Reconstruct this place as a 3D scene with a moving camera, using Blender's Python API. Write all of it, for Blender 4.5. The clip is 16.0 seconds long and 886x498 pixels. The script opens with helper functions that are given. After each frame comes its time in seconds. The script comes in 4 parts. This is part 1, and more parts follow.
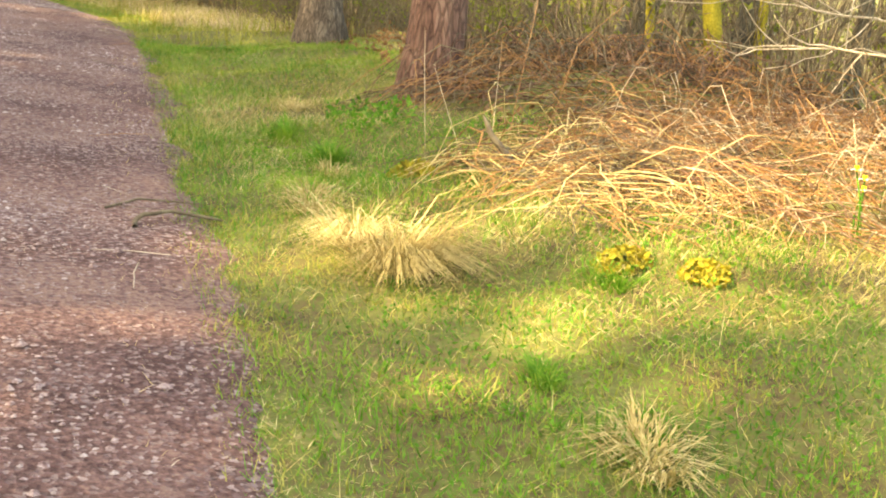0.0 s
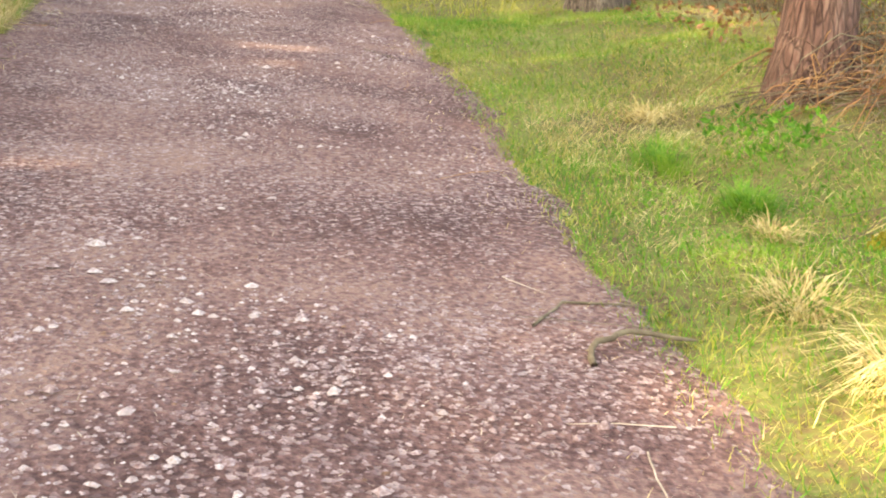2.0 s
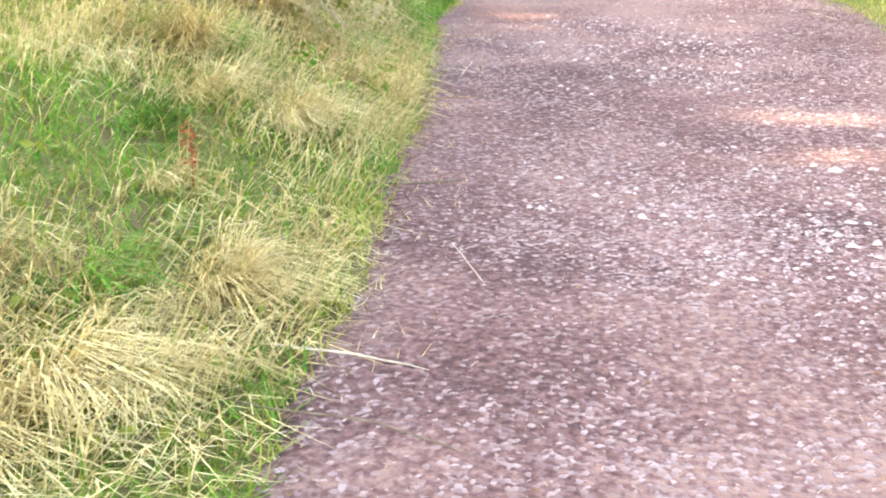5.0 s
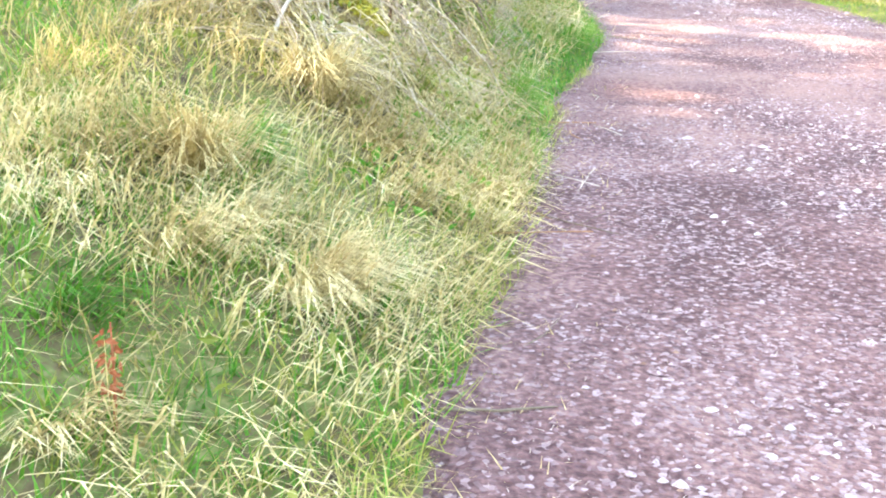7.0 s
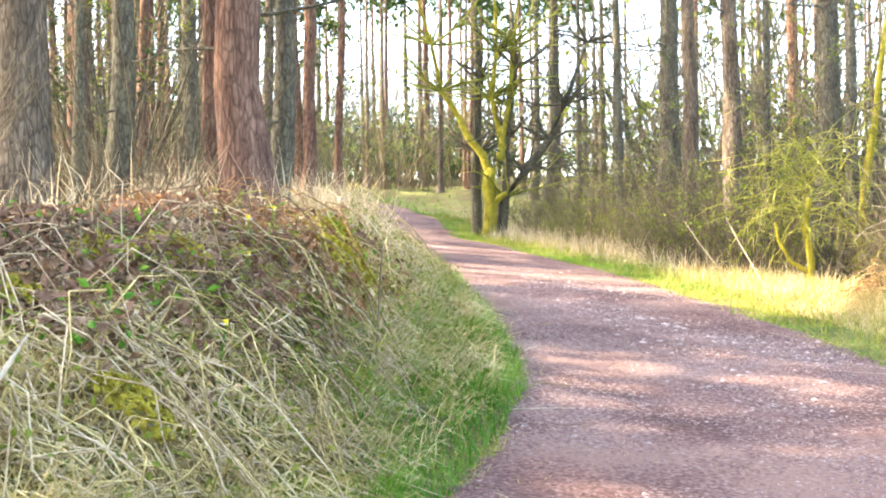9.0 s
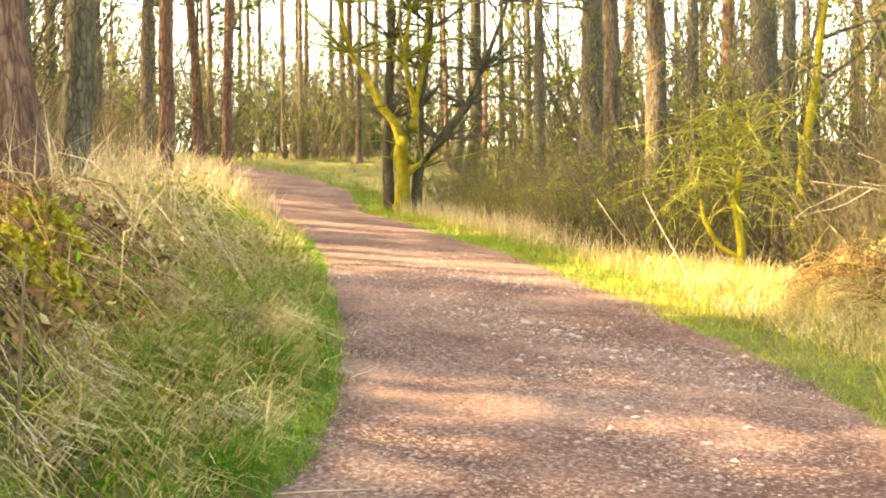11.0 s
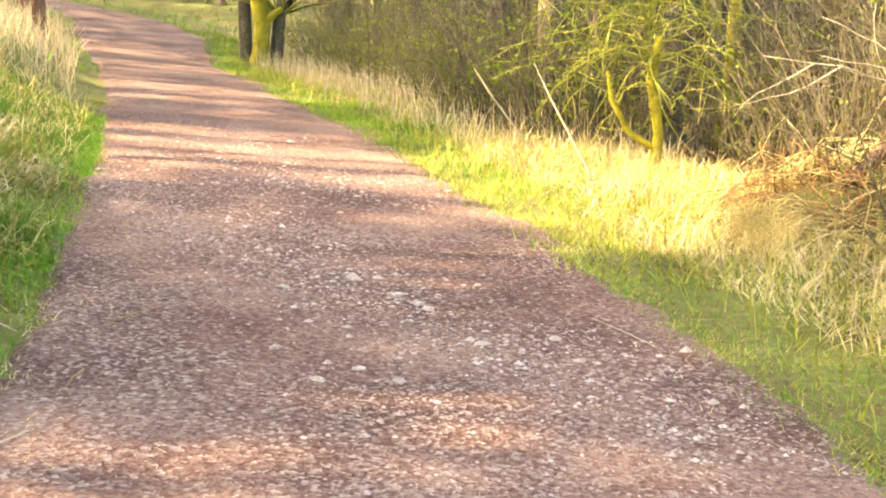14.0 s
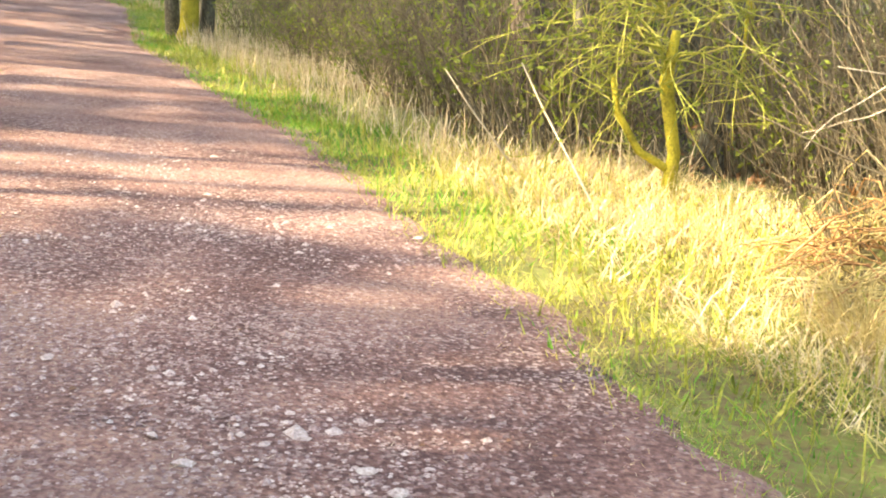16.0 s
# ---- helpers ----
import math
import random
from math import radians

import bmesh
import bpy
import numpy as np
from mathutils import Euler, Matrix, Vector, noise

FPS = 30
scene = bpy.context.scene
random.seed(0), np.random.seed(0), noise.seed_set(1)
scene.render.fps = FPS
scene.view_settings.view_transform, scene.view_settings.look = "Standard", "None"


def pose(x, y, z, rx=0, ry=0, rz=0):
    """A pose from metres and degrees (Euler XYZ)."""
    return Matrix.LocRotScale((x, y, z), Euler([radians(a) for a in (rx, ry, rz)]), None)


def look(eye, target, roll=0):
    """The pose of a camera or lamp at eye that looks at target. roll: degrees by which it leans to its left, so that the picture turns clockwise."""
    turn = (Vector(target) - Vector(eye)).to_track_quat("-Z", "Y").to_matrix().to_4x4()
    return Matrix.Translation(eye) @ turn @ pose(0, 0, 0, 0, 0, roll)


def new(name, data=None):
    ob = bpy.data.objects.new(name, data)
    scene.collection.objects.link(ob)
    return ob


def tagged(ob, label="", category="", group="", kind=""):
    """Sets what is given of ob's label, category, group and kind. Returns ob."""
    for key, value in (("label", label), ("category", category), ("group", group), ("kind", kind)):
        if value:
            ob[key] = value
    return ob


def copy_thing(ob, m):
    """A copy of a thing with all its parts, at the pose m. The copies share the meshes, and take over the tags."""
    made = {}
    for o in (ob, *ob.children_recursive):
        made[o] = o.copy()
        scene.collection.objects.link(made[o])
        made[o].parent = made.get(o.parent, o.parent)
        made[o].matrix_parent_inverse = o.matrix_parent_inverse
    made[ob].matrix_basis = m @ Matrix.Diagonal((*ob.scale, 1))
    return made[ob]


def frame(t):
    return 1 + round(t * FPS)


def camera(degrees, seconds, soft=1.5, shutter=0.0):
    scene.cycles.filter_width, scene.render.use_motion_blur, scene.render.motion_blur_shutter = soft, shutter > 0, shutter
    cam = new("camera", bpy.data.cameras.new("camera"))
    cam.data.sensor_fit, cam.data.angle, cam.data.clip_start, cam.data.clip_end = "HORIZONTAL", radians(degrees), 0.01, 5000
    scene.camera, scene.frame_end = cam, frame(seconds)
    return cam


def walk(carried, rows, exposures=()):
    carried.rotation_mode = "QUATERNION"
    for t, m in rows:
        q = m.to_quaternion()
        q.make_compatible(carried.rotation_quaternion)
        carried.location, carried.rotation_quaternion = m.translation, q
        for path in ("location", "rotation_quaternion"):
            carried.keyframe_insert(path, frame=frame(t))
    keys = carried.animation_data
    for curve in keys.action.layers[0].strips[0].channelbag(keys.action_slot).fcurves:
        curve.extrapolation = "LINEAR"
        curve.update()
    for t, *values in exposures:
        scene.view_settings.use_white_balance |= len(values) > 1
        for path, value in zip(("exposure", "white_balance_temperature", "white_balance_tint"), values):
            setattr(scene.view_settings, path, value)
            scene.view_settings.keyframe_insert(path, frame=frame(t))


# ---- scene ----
cam = camera(40.42, 16.0, soft=2.0)
ROWS = [
    (0.0, 0.000, 0.000, 1.413, -15.91, -9.13, 2.95),
    (0.5, -0.215, 0.464, 1.488, -16.08, -9.95, 2.51),
    (1.0, -0.408, 0.924, 1.578, -14.65, -10.54, 2.11),
    (1.5, -0.616, 1.403, 1.680, -12.23, -11.52, 1.37),
    (2.0, -0.818, 1.912, 1.756, -8.01, -12.68, 0.63),
    (2.5, -1.099, 2.415, 1.821, -3.79, -13.15, 0.72),
    (3.0, -1.279, 2.904, 1.911, -2.17, -13.93, -0.84),
    (3.5, -1.498, 3.423, 2.016, 1.00, -14.05, -1.23),
    (4.0, -1.726, 3.953, 2.104, 1.65, -14.29, -1.97),
    (4.5, -1.902, 4.516, 2.181, 4.39, -14.10, -2.59),
    (4.7, -1.965, 4.704, 2.187, 5.26, -14.31, -2.83),
    (6.8, -2.080, 6.656, 2.320, 11.80, -13.33, -1.51),
    (7.0, -2.086, 6.842, 2.358, 12.45, -12.80, -1.34),
    (7.5, -2.115, 7.394, 2.421, 12.27, -8.85, -1.23),
    (8.0, -2.091, 7.947, 2.491, 12.02, -5.68, -1.27),
    (8.5, -2.111, 8.495, 2.558, 11.14, -1.80, -0.34),
    (9.0, -2.078, 9.015, 2.650, 10.05, 0.42, -0.62),
    (9.2, -2.050, 9.244, 2.683, 9.75, 1.07, -0.64),
    (11.3, -1.666, 11.828, 2.774, 6.76, -1.59, -0.88),
    (11.5, -1.642, 12.049, 2.777, 6.56, -1.98, -1.20),
    (12.0, -1.588, 12.631, 2.859, 6.34, -3.14, -1.03),
    (12.5, -1.585, 13.152, 2.911, 4.92, -5.54, -0.82),
    (13.0, -1.578, 13.669, 2.944, 5.02, -6.32, -0.42),
    (13.5, -1.619, 14.176, 2.995, 4.60, -7.30, 0.28),
    (14.0, -1.580, 14.699, 3.068, 2.07, -8.42, 0.33),
    (14.5, -1.570, 15.216, 3.152, 1.21, -9.38, 0.64),
    (15.0, -1.651, 15.755, 3.231, -0.38, -9.56, 0.98),
    (15.5, -1.741, 16.299, 3.269, 0.24, -9.61, 0.66),
    (16.0, -1.829, 16.849, 3.311, -0.88, -10.02, 0.80),
]


def heading(t, x, y, z, yaw, pitch, roll):
    a, b = radians(yaw), radians(pitch)
    ahead = Vector((-math.sin(a) * math.cos(b), math.cos(a) * math.cos(b), math.sin(b)))
    return t, look((x, y, z), Vector((x, y, z)) + ahead, roll)


EXPOSURES = [(0.0, 2.85, 9500, 9), (2.0, 3.25, 8900, 11), (3.5, 3.75, 8300, 14), (4.7, 3.9, 7700, 14), (6.8, 4.2, 6600, 12), (9.2, 3.5, 7000, 11),
             (11.3, 3.3, 12000, 7), (13.0, 3.45, 10600, 7), (16.0, 3.22, 7800, 7)]
walk(cam, [heading(*r) for r in ROWS], EXPOSURES)

# ---- sky and sun ----
SUN_AZ, SUN_EL = radians(-102), radians(40)   # azimuth counted from +y towards +x
world = bpy.data.worlds.new("world")
scene.world = world
world.use_nodes = True
wn = world.node_tree
sky = wn.nodes.new("ShaderNodeTexSky")
sky.sky_type, sky.sun_disc = "NISHITA", False
sky.sun_elevation, sky.sun_rotation = SUN_EL, SUN_AZ
sky.air_density, sky.dust_density, sky.ozone_density = 1.0, 3.0, 1.0
wn.nodes["Background"].inputs["Strength"].default_value = 0.15
wn.links.new(sky.outputs[0], wn.nodes["Background"].inputs["Color"])
sun = new("sun", bpy.data.lights.new("sun", "SUN"))
sun.data.energy, sun.data.angle, sun.data.color = 2.4, radians(0.8), (1.0, 0.87, 0.68)
sun_way = Vector((math.sin(SUN_AZ) * math.cos(SUN_EL), math.cos(SUN_AZ) * math.cos(SUN_EL), math.sin(SUN_EL)))
sun.matrix_basis = look(sun_way * 60, (0, 0, 0))


# ---- materials ----
def material(name, stops, scale=8.0, fine=60.0, rough=0.9, bump=0.4, stretch=(1, 1, 1), spread=0.35, through_light=0.0):
    """Stops: colours from dark to light, mixed by coarse and fine noise in metres."""
    m = bpy.data.materials.new(name)
    m.use_nodes = True
    nt = m.node_tree
    bsdf = nt.nodes["Principled BSDF"]
    geo = nt.nodes.new("ShaderNodeNewGeometry")
    mp = nt.nodes.new("ShaderNodeMapping")
    mp.inputs["Scale"].default_value = stretch
    nt.links.new(geo.outputs["Position"], mp.inputs["Vector"])
    a, b = nt.nodes.new("ShaderNodeTexNoise"), nt.nodes.new("ShaderNodeTexNoise")
    a.inputs["Scale"].default_value, b.inputs["Scale"].default_value = scale, fine
    a.inputs["Detail"].default_value, b.inputs["Detail"].default_value = 3, 2
    mix = nt.nodes.new("ShaderNodeMix")
    mix.inputs["Factor"].default_value = 0.5
    for n in (a, b):
        nt.links.new(mp.outputs[0], n.inputs["Vector"])
    nt.links.new(a.outputs["Fac"], mix.inputs["A"])
    nt.links.new(b.outputs["Fac"], mix.inputs["B"])
    ramp = nt.nodes.new("ShaderNodeValToRGB")
    el = ramp.color_ramp.elements
    while len(el) < len(stops):
        el.new(0.5)
    for k, c in enumerate(stops):
        el[k].position = 0.5 - spread / 2 + spread * k / max(1, len(stops) - 1)
        el[k].color = (*c, 1)
    nt.links.new(mix.outputs["Result"], ramp.inputs[0])
    nt.links.new(ramp.outputs[0], bsdf.inputs["Base Color"])
    bsdf.inputs["Roughness"].default_value = rough
    bsdf.inputs["Specular IOR Level"].default_value = 0.25
    if bump:
        bp = nt.nodes.new("ShaderNodeBump")
        bp.inputs["Strength"].default_value, bp.inputs["Distance"].default_value = bump, 0.02
        nt.links.new(mix.outputs["Result"], bp.inputs["Height"])
        nt.links.new(bp.outputs[0], bsdf.inputs["Normal"])
    if through_light:
        tr = nt.nodes.new("ShaderNodeBsdfTranslucent")
        add = nt.nodes.new("ShaderNodeMixShader")
        add.inputs[0].default_value = through_light
        nt.links.new(ramp.outputs[0], tr.inputs["Color"])
        nt.links.new(bsdf.outputs[0], add.inputs[1])
        nt.links.new(tr.outputs[0], add.inputs[2])
        nt.links.new(add.outputs[0], nt.nodes["Material Output"].inputs["Surface"])
    return m


def gravel_path():
    """Crushed red stone: dark fines, small pale chips, worn tracks and trodden dirt."""
    m = material("red_gravel", [(0.072, 0.037, 0.031), (0.150, 0.082, 0.069), (0.245, 0.152, 0.118)], 1.1, 38, 0.95, 0.9, spread=0.22)
    nt = m.node_tree
    bsdf = nt.nodes["Principled BSDF"]
    geo = nt.nodes.new("ShaderNodeNewGeometry")
    base = bsdf.inputs["Base Color"].links[0].from_socket
    vor = nt.nodes.new("ShaderNodeTexVoronoi")
    vor.inputs["Scale"].default_value = 62
    nt.links.new(geo.outputs["Position"], vor.inputs["Vector"])
    sep = nt.nodes.new("ShaderNodeSeparateColor")
    nt.links.new(vor.outputs["Color"], sep.inputs[0])
    big = nt.nodes.new("ShaderNodeTexNoise")
    big.inputs["Scale"].default_value, big.inputs["Detail"].default_value = 0.9, 4
    nt.links.new(geo.outputs["Position"], big.inputs["Vector"])
    add = nt.nodes.new("ShaderNodeMath")
    add.operation = "MULTIPLY_ADD"
    add.inputs[1].default_value = 1.0
    nt.links.new(big.outputs["Fac"], add.inputs[0])
    nt.links.new(sep.outputs[0], add.inputs[2])
    chip = nt.nodes.new("ShaderNodeMapRange")
    chip.inputs["From Min"].default_value, chip.inputs["From Max"].default_value = 1.16, 1.42
    nt.links.new(add.outputs[0], chip.inputs["Value"])
    hue = nt.nodes.new("ShaderNodeValToRGB")
    for k, (p, c) in enumerate(((0.0, (0.17, 0.105, 0.095)), (1.0, (0.36, 0.28, 0.25)))):
        hue.color_ramp.elements[k].position, hue.color_ramp.elements[k].color = p, (*c, 1)
    nt.links.new(sep.outputs[1], hue.inputs[0])
    mix = nt.nodes.new("ShaderNodeMix")
    mix.data_type = "RGBA"
    nt.links.new(chip.outputs[0], mix.inputs["Factor"])
    nt.links.new(base, mix.inputs[6])
    nt.links.new(hue.outputs[0], mix.inputs[7])
    nt.links.new(mix.outputs[2], bsdf.inputs["Base Color"])
    bp = nt.nodes.new("ShaderNodeBump")
    bp.inputs["Strength"].default_value, bp.inputs["Distance"].default_value = 0.6, 0.012
    nt.links.new(vor.outputs["Distance"], bp.inputs["Height"])
    nt.links.new(bsdf.inputs["Normal"].links[0].from_socket, bp.inputs["Normal"])
    nt.links.new(bp.outputs[0], bsdf.inputs["Normal"])
    return m


def cracked(m, scale, depth):
    """Dark fissures between long bark plates."""
    nt = m.node_tree
    bsdf = nt.nodes["Principled BSDF"]
    mp = next(n for n in nt.nodes if n.bl_idname == "ShaderNodeMapping")
    warp = nt.nodes.new("ShaderNodeTexNoise")
    warp.inputs["Scale"].default_value = scale * 0.6
    nt.links.new(mp.outputs[0], warp.inputs["Vector"])
    move = nt.nodes.new("ShaderNodeVectorMath")
    move.operation = "MULTIPLY_ADD"
    move.inputs[1].default_value = (0.05, 0.05, 0.05)
    nt.links.new(warp.outputs["Color"], move.inputs[0])
    nt.links.new(mp.outputs[0], move.inputs[2])
    vor = nt.nodes.new("ShaderNodeTexVoronoi")
    vor.feature = "DISTANCE_TO_EDGE"
    vor.inputs["Scale"].default_value = scale
    nt.links.new(move.outputs[0], vor.inputs["Vector"])
    rng_ = nt.nodes.new("ShaderNodeMapRange")
    rng_.inputs["From Max"].default_value = 0.16
    rng_.inputs["To Min"].default_value = 0.5
    nt.links.new(vor.outputs["Distance"], rng_.inputs["Value"])
    mul = nt.nodes.new("ShaderNodeMix")
    mul.data_type, mul.blend_type = "RGBA", "MULTIPLY"
    mul.inputs["Factor"].default_value = 1.0
    nt.links.new(bsdf.inputs["Base Color"].links[0].from_socket, mul.inputs[6])
    nt.links.new(rng_.outputs[0], mul.inputs[7])
    nt.links.new(mul.outputs[2], bsdf.inputs["Base Color"])
    bp = nt.nodes.new("ShaderNodeBump")
    bp.inputs["Strength"].default_value, bp.inputs["Distance"].default_value = 1.0, depth
    nt.links.new(rng_.outputs[0], bp.inputs["Height"])
    nt.links.new(bsdf.inputs["Normal"].links[0].from_socket, bp.inputs["Normal"])
    nt.links.new(bp.outputs[0], bsdf.inputs["Normal"])


M_PATH = gravel_path()
M_SOIL = material("woodland_soil", [(0.06, 0.042, 0.02), (0.13, 0.10, 0.04), (0.13, 0.15, 0.035), (0.26, 0.21, 0.09)], 1.6, 26, 0.95, 0.8)
M_GREEN = material("green_grass", [(0.05, 0.17, 0.012), (0.12, 0.30, 0.026), (0.25, 0.40, 0.05)], 1.4, 30, 0.6, 0, spread=0.24, through_light=0.35)
M_OLIVE = material("olive_grass", [(0.15, 0.19, 0.025), (0.32, 0.33, 0.055), (0.50, 0.46, 0.12)], 1.8, 30, 0.65, 0, spread=0.24, through_light=0.3)
M_STRAW = material("dry_straw", [(0.34, 0.25, 0.09), (0.60, 0.48, 0.20), (0.80, 0.69, 0.37)], 2.5, 40, 0.7, 0, spread=0.24, through_light=0.25)
M_HAY = material("bleached_hay", [(0.34, 0.25, 0.14), (0.57, 0.45, 0.28), (0.76, 0.64, 0.46)], 2.5, 40, 0.7, 0, spread=0.24, through_light=0.25)
M_CANE = material("bramble_cane", [(0.17, 0.075, 0.03), (0.34, 0.17, 0.065), (0.48, 0.30, 0.12)], 3, 30, 0.75, 0)
M_TWIG = material("grey_brown_twig", [(0.09, 0.065, 0.04), (0.16, 0.125, 0.075), (0.26, 0.22, 0.13)], 2, 20, 0.85, 0)
M_PALE = material("bleached_stick", [(0.30, 0.24, 0.16), (0.46, 0.39, 0.28), (0.60, 0.53, 0.42)], 5, 50, 0.8, 0.2)
M_BARK = material("pine_bark", [(0.06, 0.045, 0.034), (0.155, 0.12, 0.088), (0.28, 0.225, 0.17)], 9, 34, 0.95, 1.0, (1, 1, 0.25), 0.4)
M_REDBARK = material("red_pine_bark", [(0.075, 0.04, 0.03), (0.19, 0.105, 0.075), (0.33, 0.21, 0.15)], 9, 34, 0.95, 1.0, (1, 1, 0.22), 0.4)
M_GREYBARK = material("grey_bark", [(0.07, 0.06, 0.045), (0.14, 0.125, 0.09), (0.22, 0.21, 0.14)], 8, 40, 0.95, 0.8, (1, 1, 0.35), 0.4)
for bark in (M_BARK, M_REDBARK, M_GREYBARK):
    cracked(bark, 24, 0.015)
M_MOSS = material("yellow_moss", [(0.12, 0.11, 0.018), (0.32, 0.275, 0.03), (0.52, 0.42, 0.05)], 7, 60, 0.95, 0.9, spread=0.4)
M_NEEDLE = material("pine_needles", [(0.02, 0.045, 0.012), (0.045, 0.085, 0.02), (0.09, 0.13, 0.035)], 2, 12, 0.7, 0, through_light=0.25)
M_LEAF = material("young_leaves", [(0.10, 0.14, 0.02), (0.20, 0.24, 0.035), (0.34, 0.34, 0.07)], 1.2, 12, 0.6, 0, through_light=0.4)
M_DEAD = material("dead_leaves", [(0.13, 0.06, 0.03), (0.27, 0.14, 0.065), (0.42, 0.27, 0.15)], 4, 40, 0.85, 0, through_light=0.1)
M_STONE = material("pale_stone", [(0.22, 0.165, 0.145), (0.39, 0.32, 0.29), (0.60, 0.53, 0.48)], 14, 90, 0.9, 0.5)
M_CHIP = material("gravel_chip", [(0.11, 0.065, 0.06), (0.26, 0.18, 0.165), (0.46, 0.38, 0.35)], 30, 90, 0.95, 0, spread=0.3)
M_IVY = material("ivy", [(0.015, 0.045, 0.012), (0.03, 0.08, 0.02), (0.06, 0.12, 0.03)], 3, 20, 0.45, 0)
M_WHITE = material("white_petal", [(0.75, 0.75, 0.68), (0.85, 0.85, 0.80)], 20, 60, 0.6, 0, through_light=0.2)
M_YELLOW = material("yellow_petal", [(0.75, 0.55, 0.02), (0.85, 0.68, 0.05)], 20, 60, 0.6, 0, through_light=0.2)
M_BROWN = material("brown_bramble_leaf", [(0.07, 0.036, 0.022), (0.18, 0.10, 0.06), (0.34, 0.22, 0.14)], 5, 40, 0.8, 0)
M_RUST = material("rusty_frond", [(0.22, 0.06, 0.02), (0.38, 0.13, 0.05)], 20, 60, 0.8, 0)

# ---- the lie of the land ----
LEFT = ((-30, -2.78), (11, -2.8), (12.5, -2.9), (14, -3.02), (15.3, -2.95), (16.5, -2.95), (18, -3.18), (19.5, -3.5), (22, -4.1), (25, -4.95), (28, -5.85), (33, -7.5), (39, -9.8), (46, -12.4), (50, -17), (57, -28), (70, -44))
RIGHT = ((-30, 0.42), (13, 0.42), (15.5, 0.27), (18.2, -0.2), (20.4, -0.78), (22.6, -1.48), (24.6, -2.06), (26.5, -2.65), (30.5, -4.2), (38, -6.75), (44, -8.3), (48, -10.6), (52, -15.5), (57, -24), (70, -40))


def along(y, table):
    return np.interp(y, [p[0] for p in table], [p[1] for p in table])


def soft_step(v):
    v = np.clip(v, 0, 1)
    return v * v * (3 - 2 * v)


def ripple(x, y, s, k=0.0):
    """Cheap smooth noise between -1 and 1."""
    return (np.sin(x * s + 1.7 * np.sin(y * s * 0.83 + k) + k) + np.sin(y * s * 1.13 - 1.3 * np.sin(x * s * 0.71 - k) + 2.1 * k)
            + np.sin((x + y) * s * 0.47 + k * 3.1)) / 3


def grade(x, y):
    yy = np.clip(y, -20, 40)
    xx = np.clip(x, -14, 6)
    z = -0.05743 * xx + 0.12164 * yy + -0.000756 * xx * yy + -0.001485 * yy * yy + 0.001004 * xx * xx
    return z + 0.095 * np.clip(y - 39, 0, 36)


def ground_z(x, y):
    x, y = np.asarray(x, float), np.asarray(y, float)
    l, r = along(y, LEFT), along(y, RIGHT)
    dl, dr = np.maximum(l - x, 0), np.maximum(x - r, 0)
    near = np.clip(x, l - 2.0, r + 3.0)
    z = grade(near, y)
    bank = np.interp(y, (4, 8, 11, 14, 20, 26, 34, 45), (0.12, 0.32, 0.5, 0.78, 0.72, 0.55, 0.4, 0.3))
    z = z + bank * soft_step(dl / 1.35) + 0.05 * np.clip(dl - 1.2, 0, 14)
    rise = np.interp(y, (0, 6, 12, 17, 22, 40), (0.05, 0.38, 0.4, 0.16, 0.08, 0.0))
    z = z + rise * soft_step(dr / 2.4) - 0.02 * np.clip(dr - 4, 0, 12)
    out = np.clip(np.maximum(dl, dr) / 0.8, 0, 1)
    z = z + out * (0.055 * ripple(x, y, 2.3, 0.4) + 0.03 * ripple(x, y, 6.1, 1.9))
    return z + 0.012 * ripple(x, y, 1.7, 3.0) * (1 - out)


def mesh_object(name, verts, faces, mat, parent=None, smooth=False):
    me = bpy.data.meshes.new(name)
    me.from_pydata(np.asarray(verts).tolist(), [], faces if isinstance(faces, list) else faces.tolist())
    me.materials.append(mat)
    if smooth:
        me.polygons.foreach_set("use_smooth", np.ones(len(me.polygons), bool))
    me.update()
    ob = new(name, me)
    ob.parent = parent
    return ob


def grid_faces(nx, ny):
    i, j = np.meshgrid(np.arange(nx - 1), np.arange(ny - 1))
    a = (j * nx + i).ravel()
    return np.stack([a, a + 1, a + nx + 1, a + nx], 1)


def spaced(*parts):
    return np.unique(np.concatenate([np.arange(a, b, s) for a, b, s in parts]).round(3))


xs = spaced((-400, -60, 40), (-60, -20, 3), (-20, -8, 0.5), (-8, 5, 0.17), (5, 12, 0.5), (12, 60, 3), (60, 420, 40))
ys = spaced((-400, -30, 40), (-30, -2, 2), (-2, 30, 0.2), (30, 50, 0.4), (50, 90, 3), (90, 420, 40))
gx, gy = np.meshgrid(xs, ys)
gz = ground_z(gx, gy)
inside = soft_step((gx - along(gy, LEFT)) / 0.25) * soft_step((along(gy, RIGHT) - gx) / 0.25)
gz = gz - 0.05 * inside
tagged(mesh_object("ground", np.stack([gx, gy, gz], -1).reshape(-1, 3), grid_faces(len(xs), len(ys)), M_SOIL, smooth=True),
       "brown leaf-strewn woodland soil with moss, rising gently", "ground", kind="structure")

